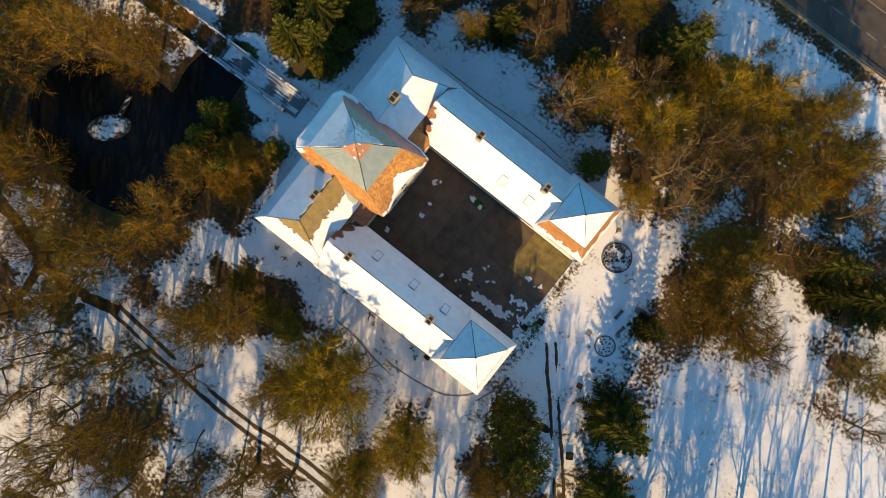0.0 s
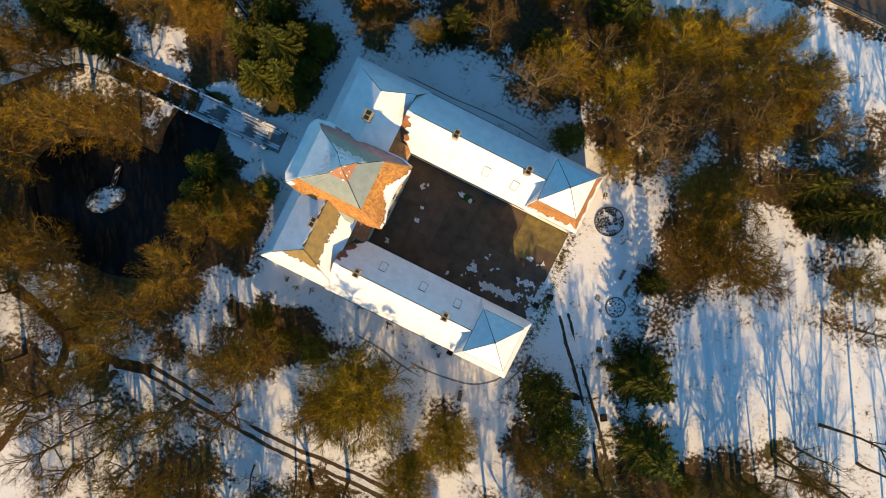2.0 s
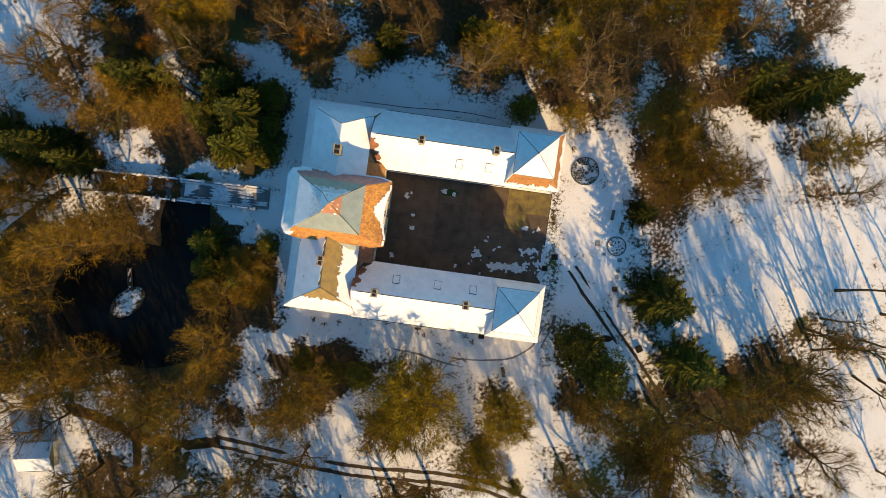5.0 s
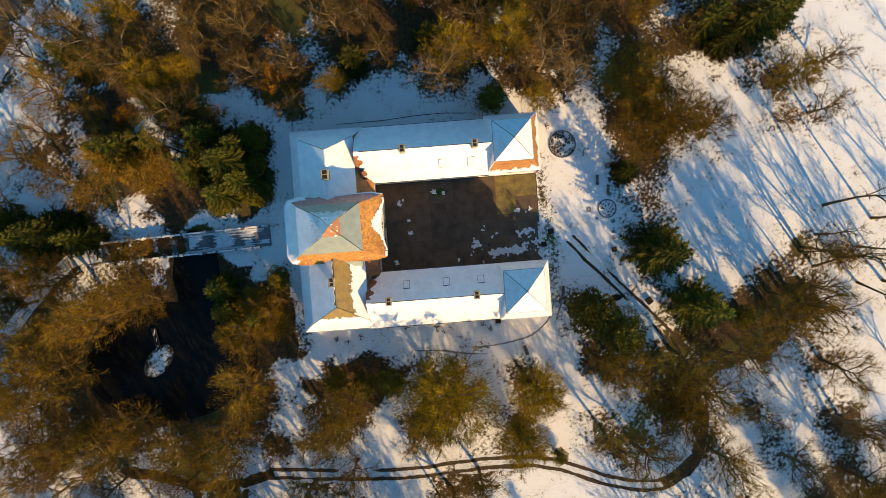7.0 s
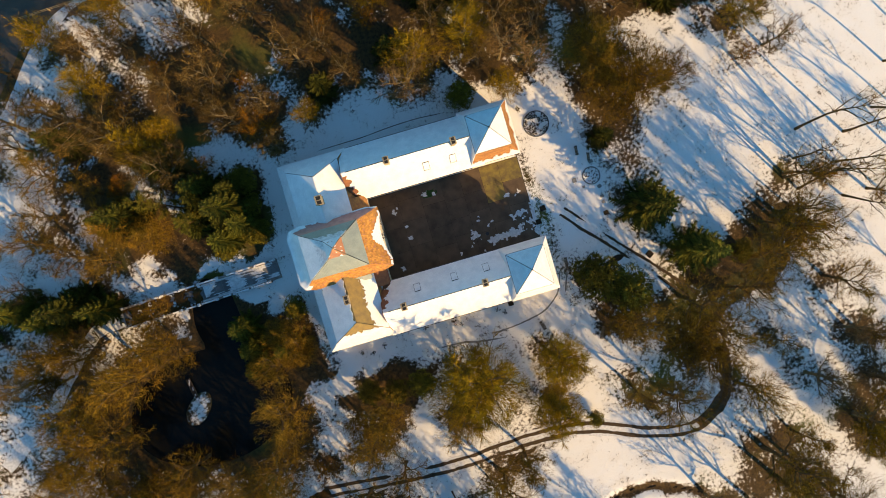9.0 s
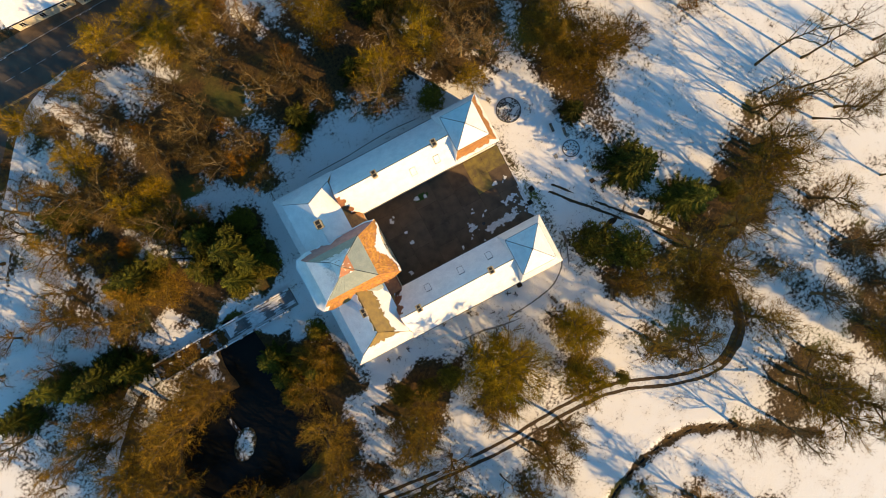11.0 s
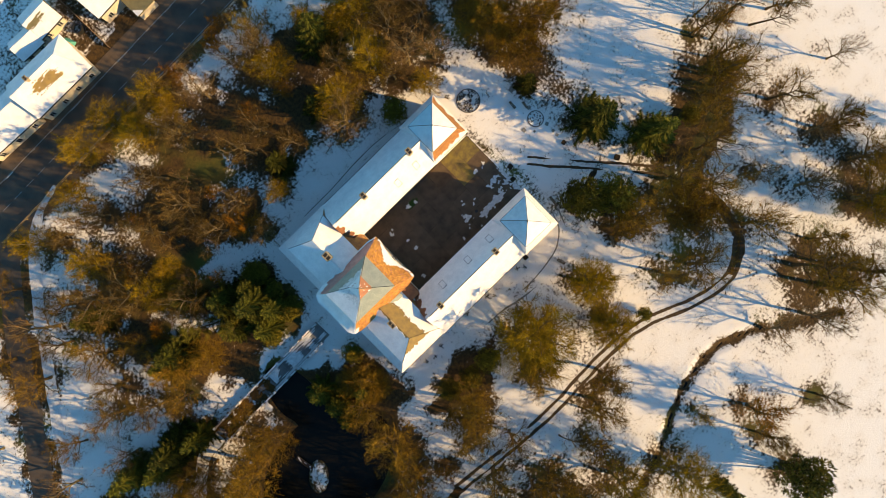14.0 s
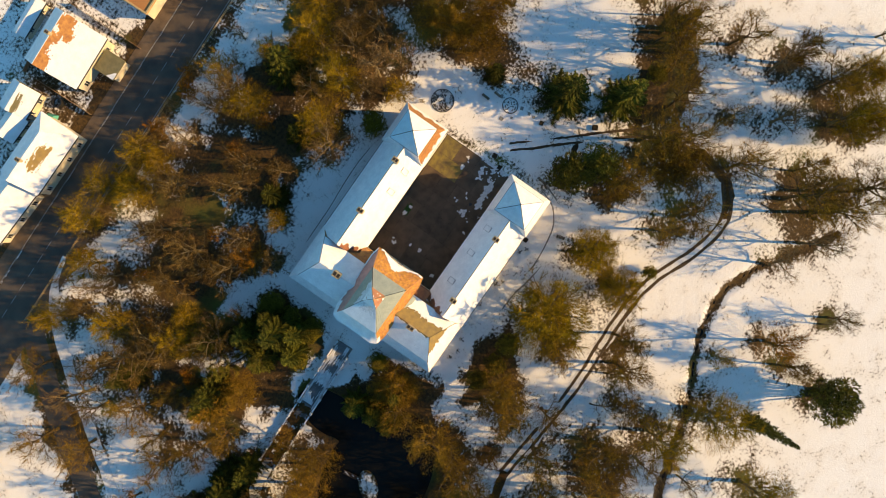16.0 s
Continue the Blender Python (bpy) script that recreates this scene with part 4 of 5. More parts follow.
# ---- street fence ----
fence = tagged(empty("fence", pose(0, 62.6, 0)), "low roadside fence of pale posts and rails", "fence")
for k in range(36):
    x = -62 + k * 3.4
    part("post", box(x - 0.09, x + 0.09, -0.09, 0.09, -0.2, 1.15, 0.02), POSTWOOD, fence)
for z in (0.5, 0.95):
    part("rail", box(-62, 57, -0.03, 0.03, z - 0.06, z + 0.06, 0.01), POSTWOOD, fence)


# ---- garden things ----
def ring_bed(x, y, r, label, planted):
    bed = tagged(empty("flower_bed", pose(x, y, 0)), label, "flower bed")
    n = 28
    for k in range(n):
        a0, a1 = 2 * math.pi * (k + 0.04) / n, 2 * math.pi * (k + 0.96) / n
        q = [(rr * math.cos(a), rr * math.sin(a), z) for z in (-0.05, 0.14) for a in (a0, a1) for rr in (r - 0.13, r + 0.05)]
        part("kerb_stone", hull(q), STONED, bed)
    g = random.Random(int(x))
    if planted:
        verts, faces = [], []
        for _ in range(260):
            a, d = g.uniform(0, 6.28), r * 0.93 * math.sqrt(g.random())
            c = Vector((d * math.cos(a), d * math.sin(a), 0))
            if nz(c.x, c.y, 0.9, 2) < -0.18:
                continue
            for _ in range(5):
                t = g.uniform(0, 6.28)
                tip = c + Vector((math.cos(t) * 0.28, math.sin(t) * 0.28, g.uniform(0.15, 0.5)))
                s = Vector((-math.sin(t), math.cos(t), 0)) * 0.05
                k = len(verts)
                verts += [c - s, c + s, tip]
                faces.append((k, k + 1, k + 2))
        tagged(part("dead_plants", mesh("dead_plants", verts, faces, DARKPLANT), None, bed, "dark withered bedding plants"), kind="stuff")
    else:
        me = sheet(lambda u, v: ((u - 0.5) * 2 * r, (v - 0.5) * 2 * r, 0.02), 30, 30, lambda u, v: math.hypot(u - 0.5, v - 0.5) < 0.45 and nz(u * 30, v * 30, 0.35, 4) > 0.22, 0.03, SOIL, "soil", 0.3, 2)
        tagged(part("soil", me, None, bed, "bare soil showing through snow"), kind="stuff")


STONED = material("dark_kerb", (0.10, 0.09, 0.08), (0.06, 0.055, 0.05), 2, 0.85)
DARKPLANT = material("withered_plants", (0.05, 0.035, 0.02), (0.025, 0.02, 0.014), 2, 0.9, island=0.4)
ring_bed(28.4, 12.4, 2.55, "round bed of dark withered plants in snow", True)
ring_bed(35.7, -0.7, 1.75, "round stone-edged bed filled with snow", False)


PLANTERWOOD = material("dark_planter_boards", (0.045, 0.032, 0.022), (0.025, 0.018, 0.013), 3, 0.9, bump=0.2, gloss=0.1)


def planter(x, y, size, rz, label):
    t = tagged(empty("planter", pose(x, y, 0, 0, 0, rz)), label, "planter")
    s = size / 2
    b = bmesh.new()
    for q in ((-s, s, -s, -s + 0.1), (-s, s, s - 0.1, s), (-s, -s + 0.1, -s + 0.1, s - 0.1), (s - 0.1, s, -s + 0.1, s - 0.1)):
        box(*q, 0, 0.55, 0.015, bm=b)
    part("box", b, PLANTERWOOD, t)
    part("soil", box(-s + 0.1, s - 0.1, -s + 0.1, s - 0.1, 0.02, 0.46), SOIL, t, "dark wet soil")


for x, y, s, rz in ((41.9, -19.1, 1.15, 30), (48.9, -27.1, 1.1, 40), (24.5, -3.9, 1.05, 8), (22.9, -6.2, 0.95, 0), (36.2, -8.6, 0.85, 10), (12.7, -19.8, 1.0, -5)):
    planter(x, y, s, rz, "square dark planter box standing in snow")


def bench(x, y, rz, length=1.9, label="wooden park bench dusted with snow"):
    t = tagged(empty("bench", pose(x, y, 0, 0, 0, rz)), label, "bench", "park benches")
    h = length / 2
    for k in range(4):
        part("seat_slat", box(-h, h, -0.25 + k * 0.13, -0.14 + k * 0.13, 0.42, 0.46, 0.008), WOOD, t)
    for k in range(3):
        part("back_slat", box(-h, h, 0.28 + k * 0.03, 0.32 + k * 0.03, 0.52 + k * 0.14, 0.63 + k * 0.14, 0.008), WOOD, t)
    for s in (-1, 1):
        part("leg", box(s * (h - 0.2) - 0.05, s * (h - 0.2) + 0.05, -0.26, 0.3, 0, 0.42, 0.01), METAL, t)
        part("arm", box(s * (h - 0.2) - 0.04, s * (h - 0.2) + 0.04, -0.26, 0.38, 0.62, 0.67, 0.01), METAL, t)
        part("upright", box(s * (h - 0.2) - 0.04, s * (h - 0.2) + 0.04, 0.30, 0.36, 0.4, 0.95, 0.01), METAL, t)


bench(34.3, 4.9, 85)
bench(17.3, -26.0, -75)
bench(28.2, -31.0, 63, 2.6)
bench(25.6, -15.8, 82, 2.6)
bench(36.2, 3.0, 80, 1.6)


def slab_stone(x, y, sx, sy, rz):
    t = tagged(empty("stepping_stone", pose(x, y, 0, 0, 0, rz)), "flat grey garden stone set in snow", "stone", "garden stones")
    part("stone", box(-sx / 2, sx / 2, -sy / 2, sy / 2, -0.05, 0.12, 0.03), STONE, t)


for q in ((36.6, 7.4, 1.1, 1.0, 5), (36.4, 2.0, 0.9, 0.6, 10), (32.2, -0.6, 0.8, 0.9, 0), (36.6, -3.2, 0.8, 0.7, 20), (36.5, -5.2, 0.7, 0.6, 0), (36.4, -6.4, 0.6, 0.6, 15), (38.3, 1.6, 0.5, 0.5, 30), (33.6, -2.4, 0.5, 0.5, 10)):
    slab_stone(*q)

# the little footbridge to the island
foot = tagged(empty("footbridge", pose(-52.5, -15.6, 0, 0, 0, 8)), "short snowy wooden footbridge to the pond island", "footbridge")
for k in range(9):
    part("plank", box(-0.4, 0.4, -3.3 + k * 0.52, -2.85 + k * 0.52, 0.08, 0.14, 0.01), PLANTERWOOD, foot)
for s in (-1, 1):
    part("beam", box(s * 0.36 - 0.05, s * 0.36 + 0.05, -3.4, 1.4, -0.1, 0.08, 0.01), WOOD, foot)
part("snow", sheet(lambda u, v: (-0.32 + 0.64 * u, -3.3 + 4.6 * v, 0.14), 6, 30, lambda u, v: nz(u * 6, v * 30, 0.3, 2) > 0.22, 0.04, SNOW, "snow", 0.3, 5), None, foot)
tagged(foot.children[-1], kind="stuff")


# ---- houses across the street ----
def gable_house(x0, x1, y0, y1, eave, yr, zr, rz, label, tile, hip=0.0, bare=(), seed=0):
    cx, cy = (x0 + x1) / 2, (y0 + y1) / 2
    x0, x1, y0, y1, yr = x0 - cx, x1 - cx, y0 - cy, y1 - cy, yr - cy
    h = tagged(empty("house", pose(cx, cy, 0, 0, 0, rz)), label, "house")
    wall = part("wall", hull(rect(x0 + 0.4, x1 - 0.4, y0 + 0.4, y1 - 0.4, -0.1) + rect(x0 + 0.4, x1 - 0.4, y0 + 0.4, y1 - 0.4, eave + 0.1) + ([] if hip else [(x0 + 0.4, yr, zr - 0.3), (x1 - 0.4, yr, zr - 0.3)])), PLASTER, h)
    roof = part("roof", hull(rect(x0, x1, y0, y1, eave - 0.15) + rect(x0, x1, y0, y1, eave) + [(x0 + hip * 0, yr, zr), (x1 - hip, yr, zr)]), tile, h)
    ra, rb = (x0, yr, zr), (x1 - hip, yr, zr)
    for k, (a, b, c, d) in enumerate((((x0, y0, eave), (x1, y0, eave), rb, ra), ((x0, y1, eave), (x1, y1, eave), rb, ra))):
        def rule(u, v):
            px, py = u * (x1 - x0), v * 8
            for bx, bv, br, bs in bare:
                if k == 0 and math.hypot((u - bx) * (x1 - x0) * 0.5, (v - bv) * 9) < br * (1 + bs * nz(px * 0.4, py * 2.2, 1.0, seed) + 0.5 * nz(px, py * 2, 2.6, seed)):
                    return False
            return True
        snow_on(bilinear(a, b, c, d), 90, 46, rule, roof, 0.08, seed + k)
    if hip:
        snow_on(bilinear((x1, y0, eave), (x1, y1, eave), rb, rb), 16, 12, lambda u, v: True, roof, 0.08, seed + 3)
    n = max(2, int((x1 - x0) / 3.5))
    for k in range(n):
        window(wall, x0 + (x1 - x0) * (k + 0.5) / n, y0 + 0.4, 1.0, "y-", 1.1, 1.4)
    gutter(roof, (x0, y0 - 0.06, eave - 0.1), (x1, y0 - 0.06, eave - 0.1))
    return h, roof


h1, r1 = gable_house(-13.4, -0.7, 78.4, 91.0, 4.2, 86.6, 7.6, 1.5, "single-storey house with rusty tiles showing through roof snow", TILED, bare=((0.80, 0.82, 1.7, 1.0), (0.55, 0.95, 1.0, 0.9), (0.08, 0.9, 1.5, 0.6), (0.3, 0.97, 1.1, 0.6)), seed=31)
chimney(r1, 1.0, 2.0, 6.5, 8.6, 0.6, 0.8)
h2, r2 = gable_house(-36.5, -21.2, 72.6, 82.0, 4.4, 77.6, 7.8, -1.5, "long snowy street house with a bare mossy roof patch", MOSSROOF, hip=3.0, bare=((0.50, 0.62, 1.7, 0.6), (0.62, 0.68, 1.0, 0.9), (0.66, 0.5, 0.7, 0.9)), seed=33)
chimney(r2, -2.5, 0.3, 6.5, 8.6, 0.6, 0.9)
gable_house(-50.0, -36.6, 74.0, 82.5, 3.6, 78.6, 6.0, -4, "low snowy street house", REDTILE, seed=35)
gable_house(-25.0, -18.4, 84.6, 91.2, 3.0, 88.4, 4.6, 2, "small outbuilding with patchy roof snow", OLIVE, bare=((0.3, 0.7, 1.3, 0.6),), seed=37)
gable_house(-10.2, -1.4, 94.6, 97.6, 2.4, 96.3, 3.0, 2, "narrow snowy garden shed", OLIVE, seed=39)
gable_house(-30.5, -24.6, 84.0, 89.0, 2.8, 86.8, 4.2, -3, "small outbuilding with snowy roof", OLIVE, seed=41)
gable_house(-64.8 - 3.2, -64.8 + 3.2, -49.5 - 2.6, -49.5 + 2.6, 2.3, -49.5, 3.4, 8, "small park hut with snow on a grey roof", OLIVE, seed=43)
annex = tagged(empty("flat_roof_annex", pose(-5.0, 75.9, 0)), "olive felt-roofed entrance annex of the house", "annex")
part("wall", box(-2.2, 2.2, -2.1, 2.3, -0.1, 2.75), PLASTER, annex)
part("roof", box(-2.5, 2.5, -2.4, 2.55, 2.75, 2.95, 0.03), OLIVE, annex, "flat olive felt roof")
part("snow", sheet(lambda u, v: (-2.4 + 1.6 * u, -2.3 + 1.6 * v, 2.952), 10, 10, lambda u, v: u + v < 1.2, 0.05, SNOW, "snow", 0.3, 2), None, annex)
flat = tagged(empty("flat_roof_shop", pose(15.5, 80.5, 0)), "low building with a flat terracotta-coloured roof", "building")
part("wall", box(-7.0, 8.0, -5.6, 6.0, -0.1, 3.6), PLASTER, flat)
part("roof", box(-7.3, 8.3, -5.9, 6.3, 3.6, 3.8, 0.03), TERRA, flat, "flat terracotta-coloured roof")
for a in (box(-7.3, 8.3, -5.9, -5.5, 3.8, 4.1, 0.02), box(-7.3, -6.9, -5.5, 6.3, 3.8, 4.1, 0.02)):
    part("coping", a, POSTWOOD, flat)
tarp = tagged(empty("tarpaulin", pose(-22.5, 81.6, 0, 0, 0, 20)), "small teal tarpaulin heap in a back yard", "tarpaulin")
part("cover", hull(rect(-1.6, 1.6, -1.2, 1.2, 0.0) + rect(-1.2, 1.1, -0.7, 0.8, 1.0) + [(0.2, 0.1, 1.3)]), TEAL, tarp)
tank = tagged(empty("water_tank", pose(-18.2, 82.3, 0)), "round dark tank with snow on its rim", "tank")
v, f = [], []
tube(v, f, [Vector((0, 0, 0)), Vector((0, 0, 1.2)), Vector((0, 0, 1.201))], [1.1, 1.1, 0.85], 20)
part("wall", mesh("wall", v, f, METAL), None, tank)
for x0, y0, x1, y1 in ((-16.5, 75, -16.5, 92), (-16.5, 92, -1, 93.5), (1.5, 74, 1.5, 93)):
    g = tagged(empty("garden_fence", pose(x0, y0, 0, 0, 0, math.degrees(math.atan2(y1 - y0, x1 - x0)))), "dark wooden garden fence in snow", "fence")
    n = int(math.hypot(x1 - x0, y1 - y0) / 2.2)
    for k in range(n + 1):
        part("post", box(k * 2.2 - 0.06, k * 2.2 + 0.06, -0.06, 0.06, -0.1, 1.4, 0.01), WOOD, g)
    part("panel", box(0, n * 2.2, -0.025, 0.025, 0.15, 1.25, 0.01), WOOD, g)


# ---- trees ----
def leafless(seed, height=13.5, radius=5.0, limbs=9, subs=5, twigs=4, fine=26, low=0.3, width=0.02, lift=0.1, haze=0):
    """A bare tree grown by forking: trunk, limbs and boughs in one mesh, twigs and their fine spray in another."""
    g = random.Random(seed)
    tv, tf, cv, cf = [], [], [], []

    def jitter(a):
        return Vector((g.gauss(0, a), g.gauss(0, a), g.gauss(0, a)))

    def bent(start, direction, length, n, rise, wob):
        path, d = [start], direction.normalized()
        for _ in range(n):
            d = (d + jitter(wob) + Vector((0, 0, rise))).normalized()
            path.append(path[-1] + d * length / n)
        return path

    def along(path, q):
        k = min(int(q * (len(path) - 1)), len(path) - 2)
        return path[k].lerp(path[k + 1], q * (len(path) - 1) - k), (path[k + 1] - path[k]).normalized()

    def sliver(a, b, w):
        side = (b - a).cross(jitter(1.0)).normalized() * w
        k = len(cv)
        cv.extend((a - side, a + side, b))
        cf.append((k, k + 1, k + 2))

    def spray(path, n):
        for _ in range(n):
            p, d = along(path, g.uniform(0.1, 1.0))
            d = (d + jitter(0.62) + Vector((0, 0, 0.12))).normalized()
            tip = p + d * radius * g.uniform(0.10, 0.24)
            sliver(p, tip, width * g.uniform(0.7, 1.3))
            if g.random() < 0.5:
                q = p.lerp(tip, g.uniform(0.3, 0.8))
                sliver(q, q + (d + jitter(0.6)).normalized() * radius * g.uniform(0.06, 0.14), width * 0.7)

    trunk = bent(Vector((0, 0, -0.2)), Vector((g.gauss(0, 0.04), g.gauss(0, 0.04), 1)), height * 0.84, 7, 0.08, 0.07)
    tr = 0.05 * radius + 0.05
    tube(tv, tf, trunk, [tr * k for k in (1.5, 1.05, 0.92, 0.8, 0.62, 0.42, 0.24, 0.06)], 6)
    for i in range(limbs):
        t = (i + g.uniform(0.2, 0.8)) / limbs
        at, _ = along(trunk, (low + (0.97 - low) * t) * 0.98)
        a = i * 2.4 + g.uniform(-0.5, 0.5)
        up = 0.55 + 1.1 * t
        reach = radius * g.uniform(0.82, 1.12) * (1.0 - 0.45 * t)
        limb = bent(at, Vector((math.cos(a), math.sin(a), up)), reach * math.hypot(1, up * 0.8), 5, lift, 0.13)
        r = tr * g.uniform(0.5, 0.68) * (1 - 0.35 * t)
        tube(tv, tf, limb, [r, r * 0.8, r * 0.62, r * 0.46, r * 0.3, r * 0.12], 5)
        for j in range(subs):
            p, d = along(limb, 0.22 + 0.78 * (j + g.random()) / subs)
            bough = bent(p, d + jitter(0.55) + Vector((0, 0, 0.1)), radius * g.uniform(0.26, 0.52), 3, 0.07, 0.18)
            tube(tv, tf, bough, [r * 0.45, r * 0.33, r * 0.22, r * 0.08], 3)
            for _ in range(twigs):
                p, d = along(bough, g.uniform(0.15, 1.0))
                twig = bent(p, d + jitter(0.55), radius * g.uniform(0.16, 0.32), 2, 0.06, 0.2)
                for k in (0, 1):
                    sliver(twig[0], twig[1 + k], 0.035)
                spray(twig, fine)
    # the finest outer twigs, which fill a ragged dome
    shift, made = Vector((seed * 7.3, seed * 3.1, seed * 1.7)), 0
    mid, half = height * (0.94 + low) / 2, height * (0.98 - low) / 2
    while made < haze:
        d = Vector((g.gauss(0, 1), g.gauss(0, 1), g.gauss(0.15, 1))).normalized()
        if noise.noise(d * 2.4 + shift) < -0.32:
            continue
        made += 1
        size = (1 + 0.26 * noise.noise(d * 1.7 + shift) + 0.16 * noise.noise(d * 4.5 + shift)) * g.random() ** 0.4
        p = Vector((d.x * radius * size, d.y * radius * size, mid + d.z * size * half))
        way = (Vector((d.x * 0.9, d.y * 0.9, 0.5)) + jitter(0.45)).normalized()
        sliver(p, p + way * radius * g.uniform(0.09, 0.2), width * g.uniform(0.7, 1.3))
    return tv, tf, cv, cf


def spruce(seed, height=13.5, radius=4.2, whorls=17, arms=8):
    g = random.Random(seed)
    tv, tf, cv, cf = [], [], [], []
    tube(tv, tf, [Vector((0, 0, -0.2)), Vector((0, 0, height * 0.5)), Vector((0, 0, height * 0.98))], [0.26, 0.16, 0.02], 7)
    for w in range(whorls):
        t = w / whorls
        z = height * (0.1 + 0.88 * t)
        reach = radius * (1 - t) ** 0.8 + 0.25
        for k in range(arms - int(3 * t)):
            a = w * 1.3 + k * 2 * math.pi / (arms - int(3 * t)) + g.uniform(-0.25, 0.25)
            n = reach * g.uniform(0.75, 1.12)
            d, side = Vector((math.cos(a), math.sin(a), 0)), Vector((-math.sin(a), math.cos(a), 0))

            def at(s):
                return Vector((0, 0, z)) + d * n * s + Vector((0, 0, -0.30 * n * math.sin(s * 2.4) + 0.12 * n * s * s))
            steps = max(4, int(n * 4.2))
            for i in range(steps):
                s0 = (i + 0.3) / steps
                c = at(s0)
                lean = 0.42 * n * (1.08 - s0) + 0.14
                for sg in (-1, 1):
                    tip = c + side * sg * lean * g.uniform(0.6, 1.1) + d * lean * g.uniform(0.5, 0.9) + Vector((0, 0, g.uniform(-0.28, 0.02)))
                    wd = d * 0.13 + Vector((0, 0, 0.05))
                    b = len(cv)
                    cv += [c - wd, c + wd, tip]
                    cf.append((b, b + 1, b + 2))
            b = len(cv)
            cv += [at(0.8) - side * 0.12, at(0.8) + side * 0.12, at(1.06)]
            cf.append((b, b + 1, b + 2))
    return tv, tf, cv, cf


def bushy(seed, height=9.5, radius=4.2, lobes=16, leaves=300):
    """A dense evergreen of rounded, ragged clumps."""
    g = random.Random(seed)
    tv, tf, cv, cf = [], [], [], []
    for i in range(lobes):
        a, d = i * 2.4, radius * 0.72 * math.sqrt((i + 0.3) / lobes)
        c = Vector((d * math.cos(a), d * math.sin(a), height * (0.34 + 0.42 * (1 - d / radius) + g.uniform(-0.06, 0.06))))
        lr = radius * g.uniform(0.26, 0.42)
        tube(tv, tf, [Vector((d * 0.2 * math.cos(a), d * 0.2 * math.sin(a), -0.1)), c * 0.6, c], [0.16, 0.11, 0.03], 5)
        for _ in range(leaves):
            q = Vector((g.gauss(0, 1), g.gauss(0, 1), g.gauss(0, 0.9))).normalized()
            p = c + q * lr * g.uniform(0.65, 1.08)
            p.z = max(p.z, 0.1)
            out = (q + Vector((g.gauss(0, 0.4), g.gauss(0, 0.4), g.gauss(0.2, 0.4)))).normalized() * g.uniform(0.25, 0.6)
            s = out.cross(Vector((g.gauss(0, 1), g.gauss(0, 1), g.gauss(0, 1)))).normalized() * 0.11
            b = len(cv)
            cv += [p - s, p + s, p + out]
            cf.append((b, b + 1, b + 2))
    return tv, tf, cv, cf


def plant(shapes, bark, leaf, rows, unit, name, label, category, squash=(0.85, 1.1), seed=0):
    """Sets the trees of one kind; each takes one of the shapes, turned and scaled to its crown radius."""
    g = random.Random(seed)
    made = [(mesh("trunk", tv, tf, bark), mesh("crown", cv, cf, leaf)) for tv, tf, cv, cf in shapes]
    for x, y, r in rows:
        k = r / unit
        h = k ** (1.1 if category == "bush" else 0.75) * g.uniform(*squash)
        t = empty(name, Matrix.Translation((x, y, 0)) @ Matrix.Rotation(g.uniform(0, 6.28), 4, "Z") @ Matrix.Diagonal((k, k, h, 1)))
        size = "tall " if r > 5.8 else "small " if r < 3.6 else ""
        tagged(t, size + label, category, kind="")
        wood, crown = made[g.randrange(len(made))]
        part("trunk", wood, None, t)
        part("crown", crown, None, t)


def scatter(x0, x1, y0, y1, n, low, high, seed):
    """Random places for woodland trees, clear of the roads, the water and one another."""
    g = random.Random(seed)
    kept = []
    roads = smooth(SIDEROAD, 3) + smooth(SIDEPATH, 3) + smooth(PARKPATH, 3) + smooth(LANE, 3)
    for _ in range(n * 12):
        x, y, r = g.uniform(x0, x1), g.uniform(y0, y1), g.uniform(low, high)
        if len(kept) == n:
            break
        if min(math.hypot(x - p.x, y - p.y) for p in roads) < 2.6 or 62 < y < 74 or min(within(e, x, y) for e in POND) < 1.1 or (-20 < x < 7 and 18 < y < 40):
            continue
        if all(math.hypot(x - a, y - b) > 0.75 * max(r, c) for a, b, c in kept + ALLTREES):
            kept.append((x, y, r))
    ALLTREES.extend(kept)
    return kept


def sparse(q):
    return (-42 < q[1] < 8 and q[0] > 44) or (q[1] < -40 and 26 < q[0] < 50) or (q[1] < -27 and -58 < q[0] < -17) or (q[0] < -56 and q[1] > 6)


def mixed_in(q):
    return q[1] > 20 and int(q[0] * 10) % 5 < 2


BROWNS = BROWN_A + BROWN_B + BROWN_C + BROWN_D + BROWN_E
ALLTREES = ROUND + DENSE + BROWN_A + BROWN_B + BROWN_C + BROWN_D + BROWN_E + OLIVES_A + OLIVES_B + GREYS + RUSTS + SPRUCES + YEWS
WOODS = scatter(-100, -48, -82, -36, 22, 3.4, 5.6, 1) + scatter(-110, -62, -36, 62, 18, 3.2, 5.4, 2) + scatter(-48, -8, -80, -52, 10, 3.0, 4.8, 3) + scatter(66, 100, -75, 0, 5, 3.0, 4.5, 4)
NORTHWOODS = scatter(-62, 8, 26, 58, 6, 3.0, 5.0, 5)
SOUTHWOODS = scatter(-64, -14, -66, -27, 8, 3.2, 5.0, 8) + scatter(-78, -52, -30, 0, 8, 3.5, 5.0, 9)
THICKET = scatter(-100, 30, 58.5, 61.5, 16, 1.5, 2.6, 6) + scatter(-58, 30, 24, 58, 20, 1.6, 2.6, 7)
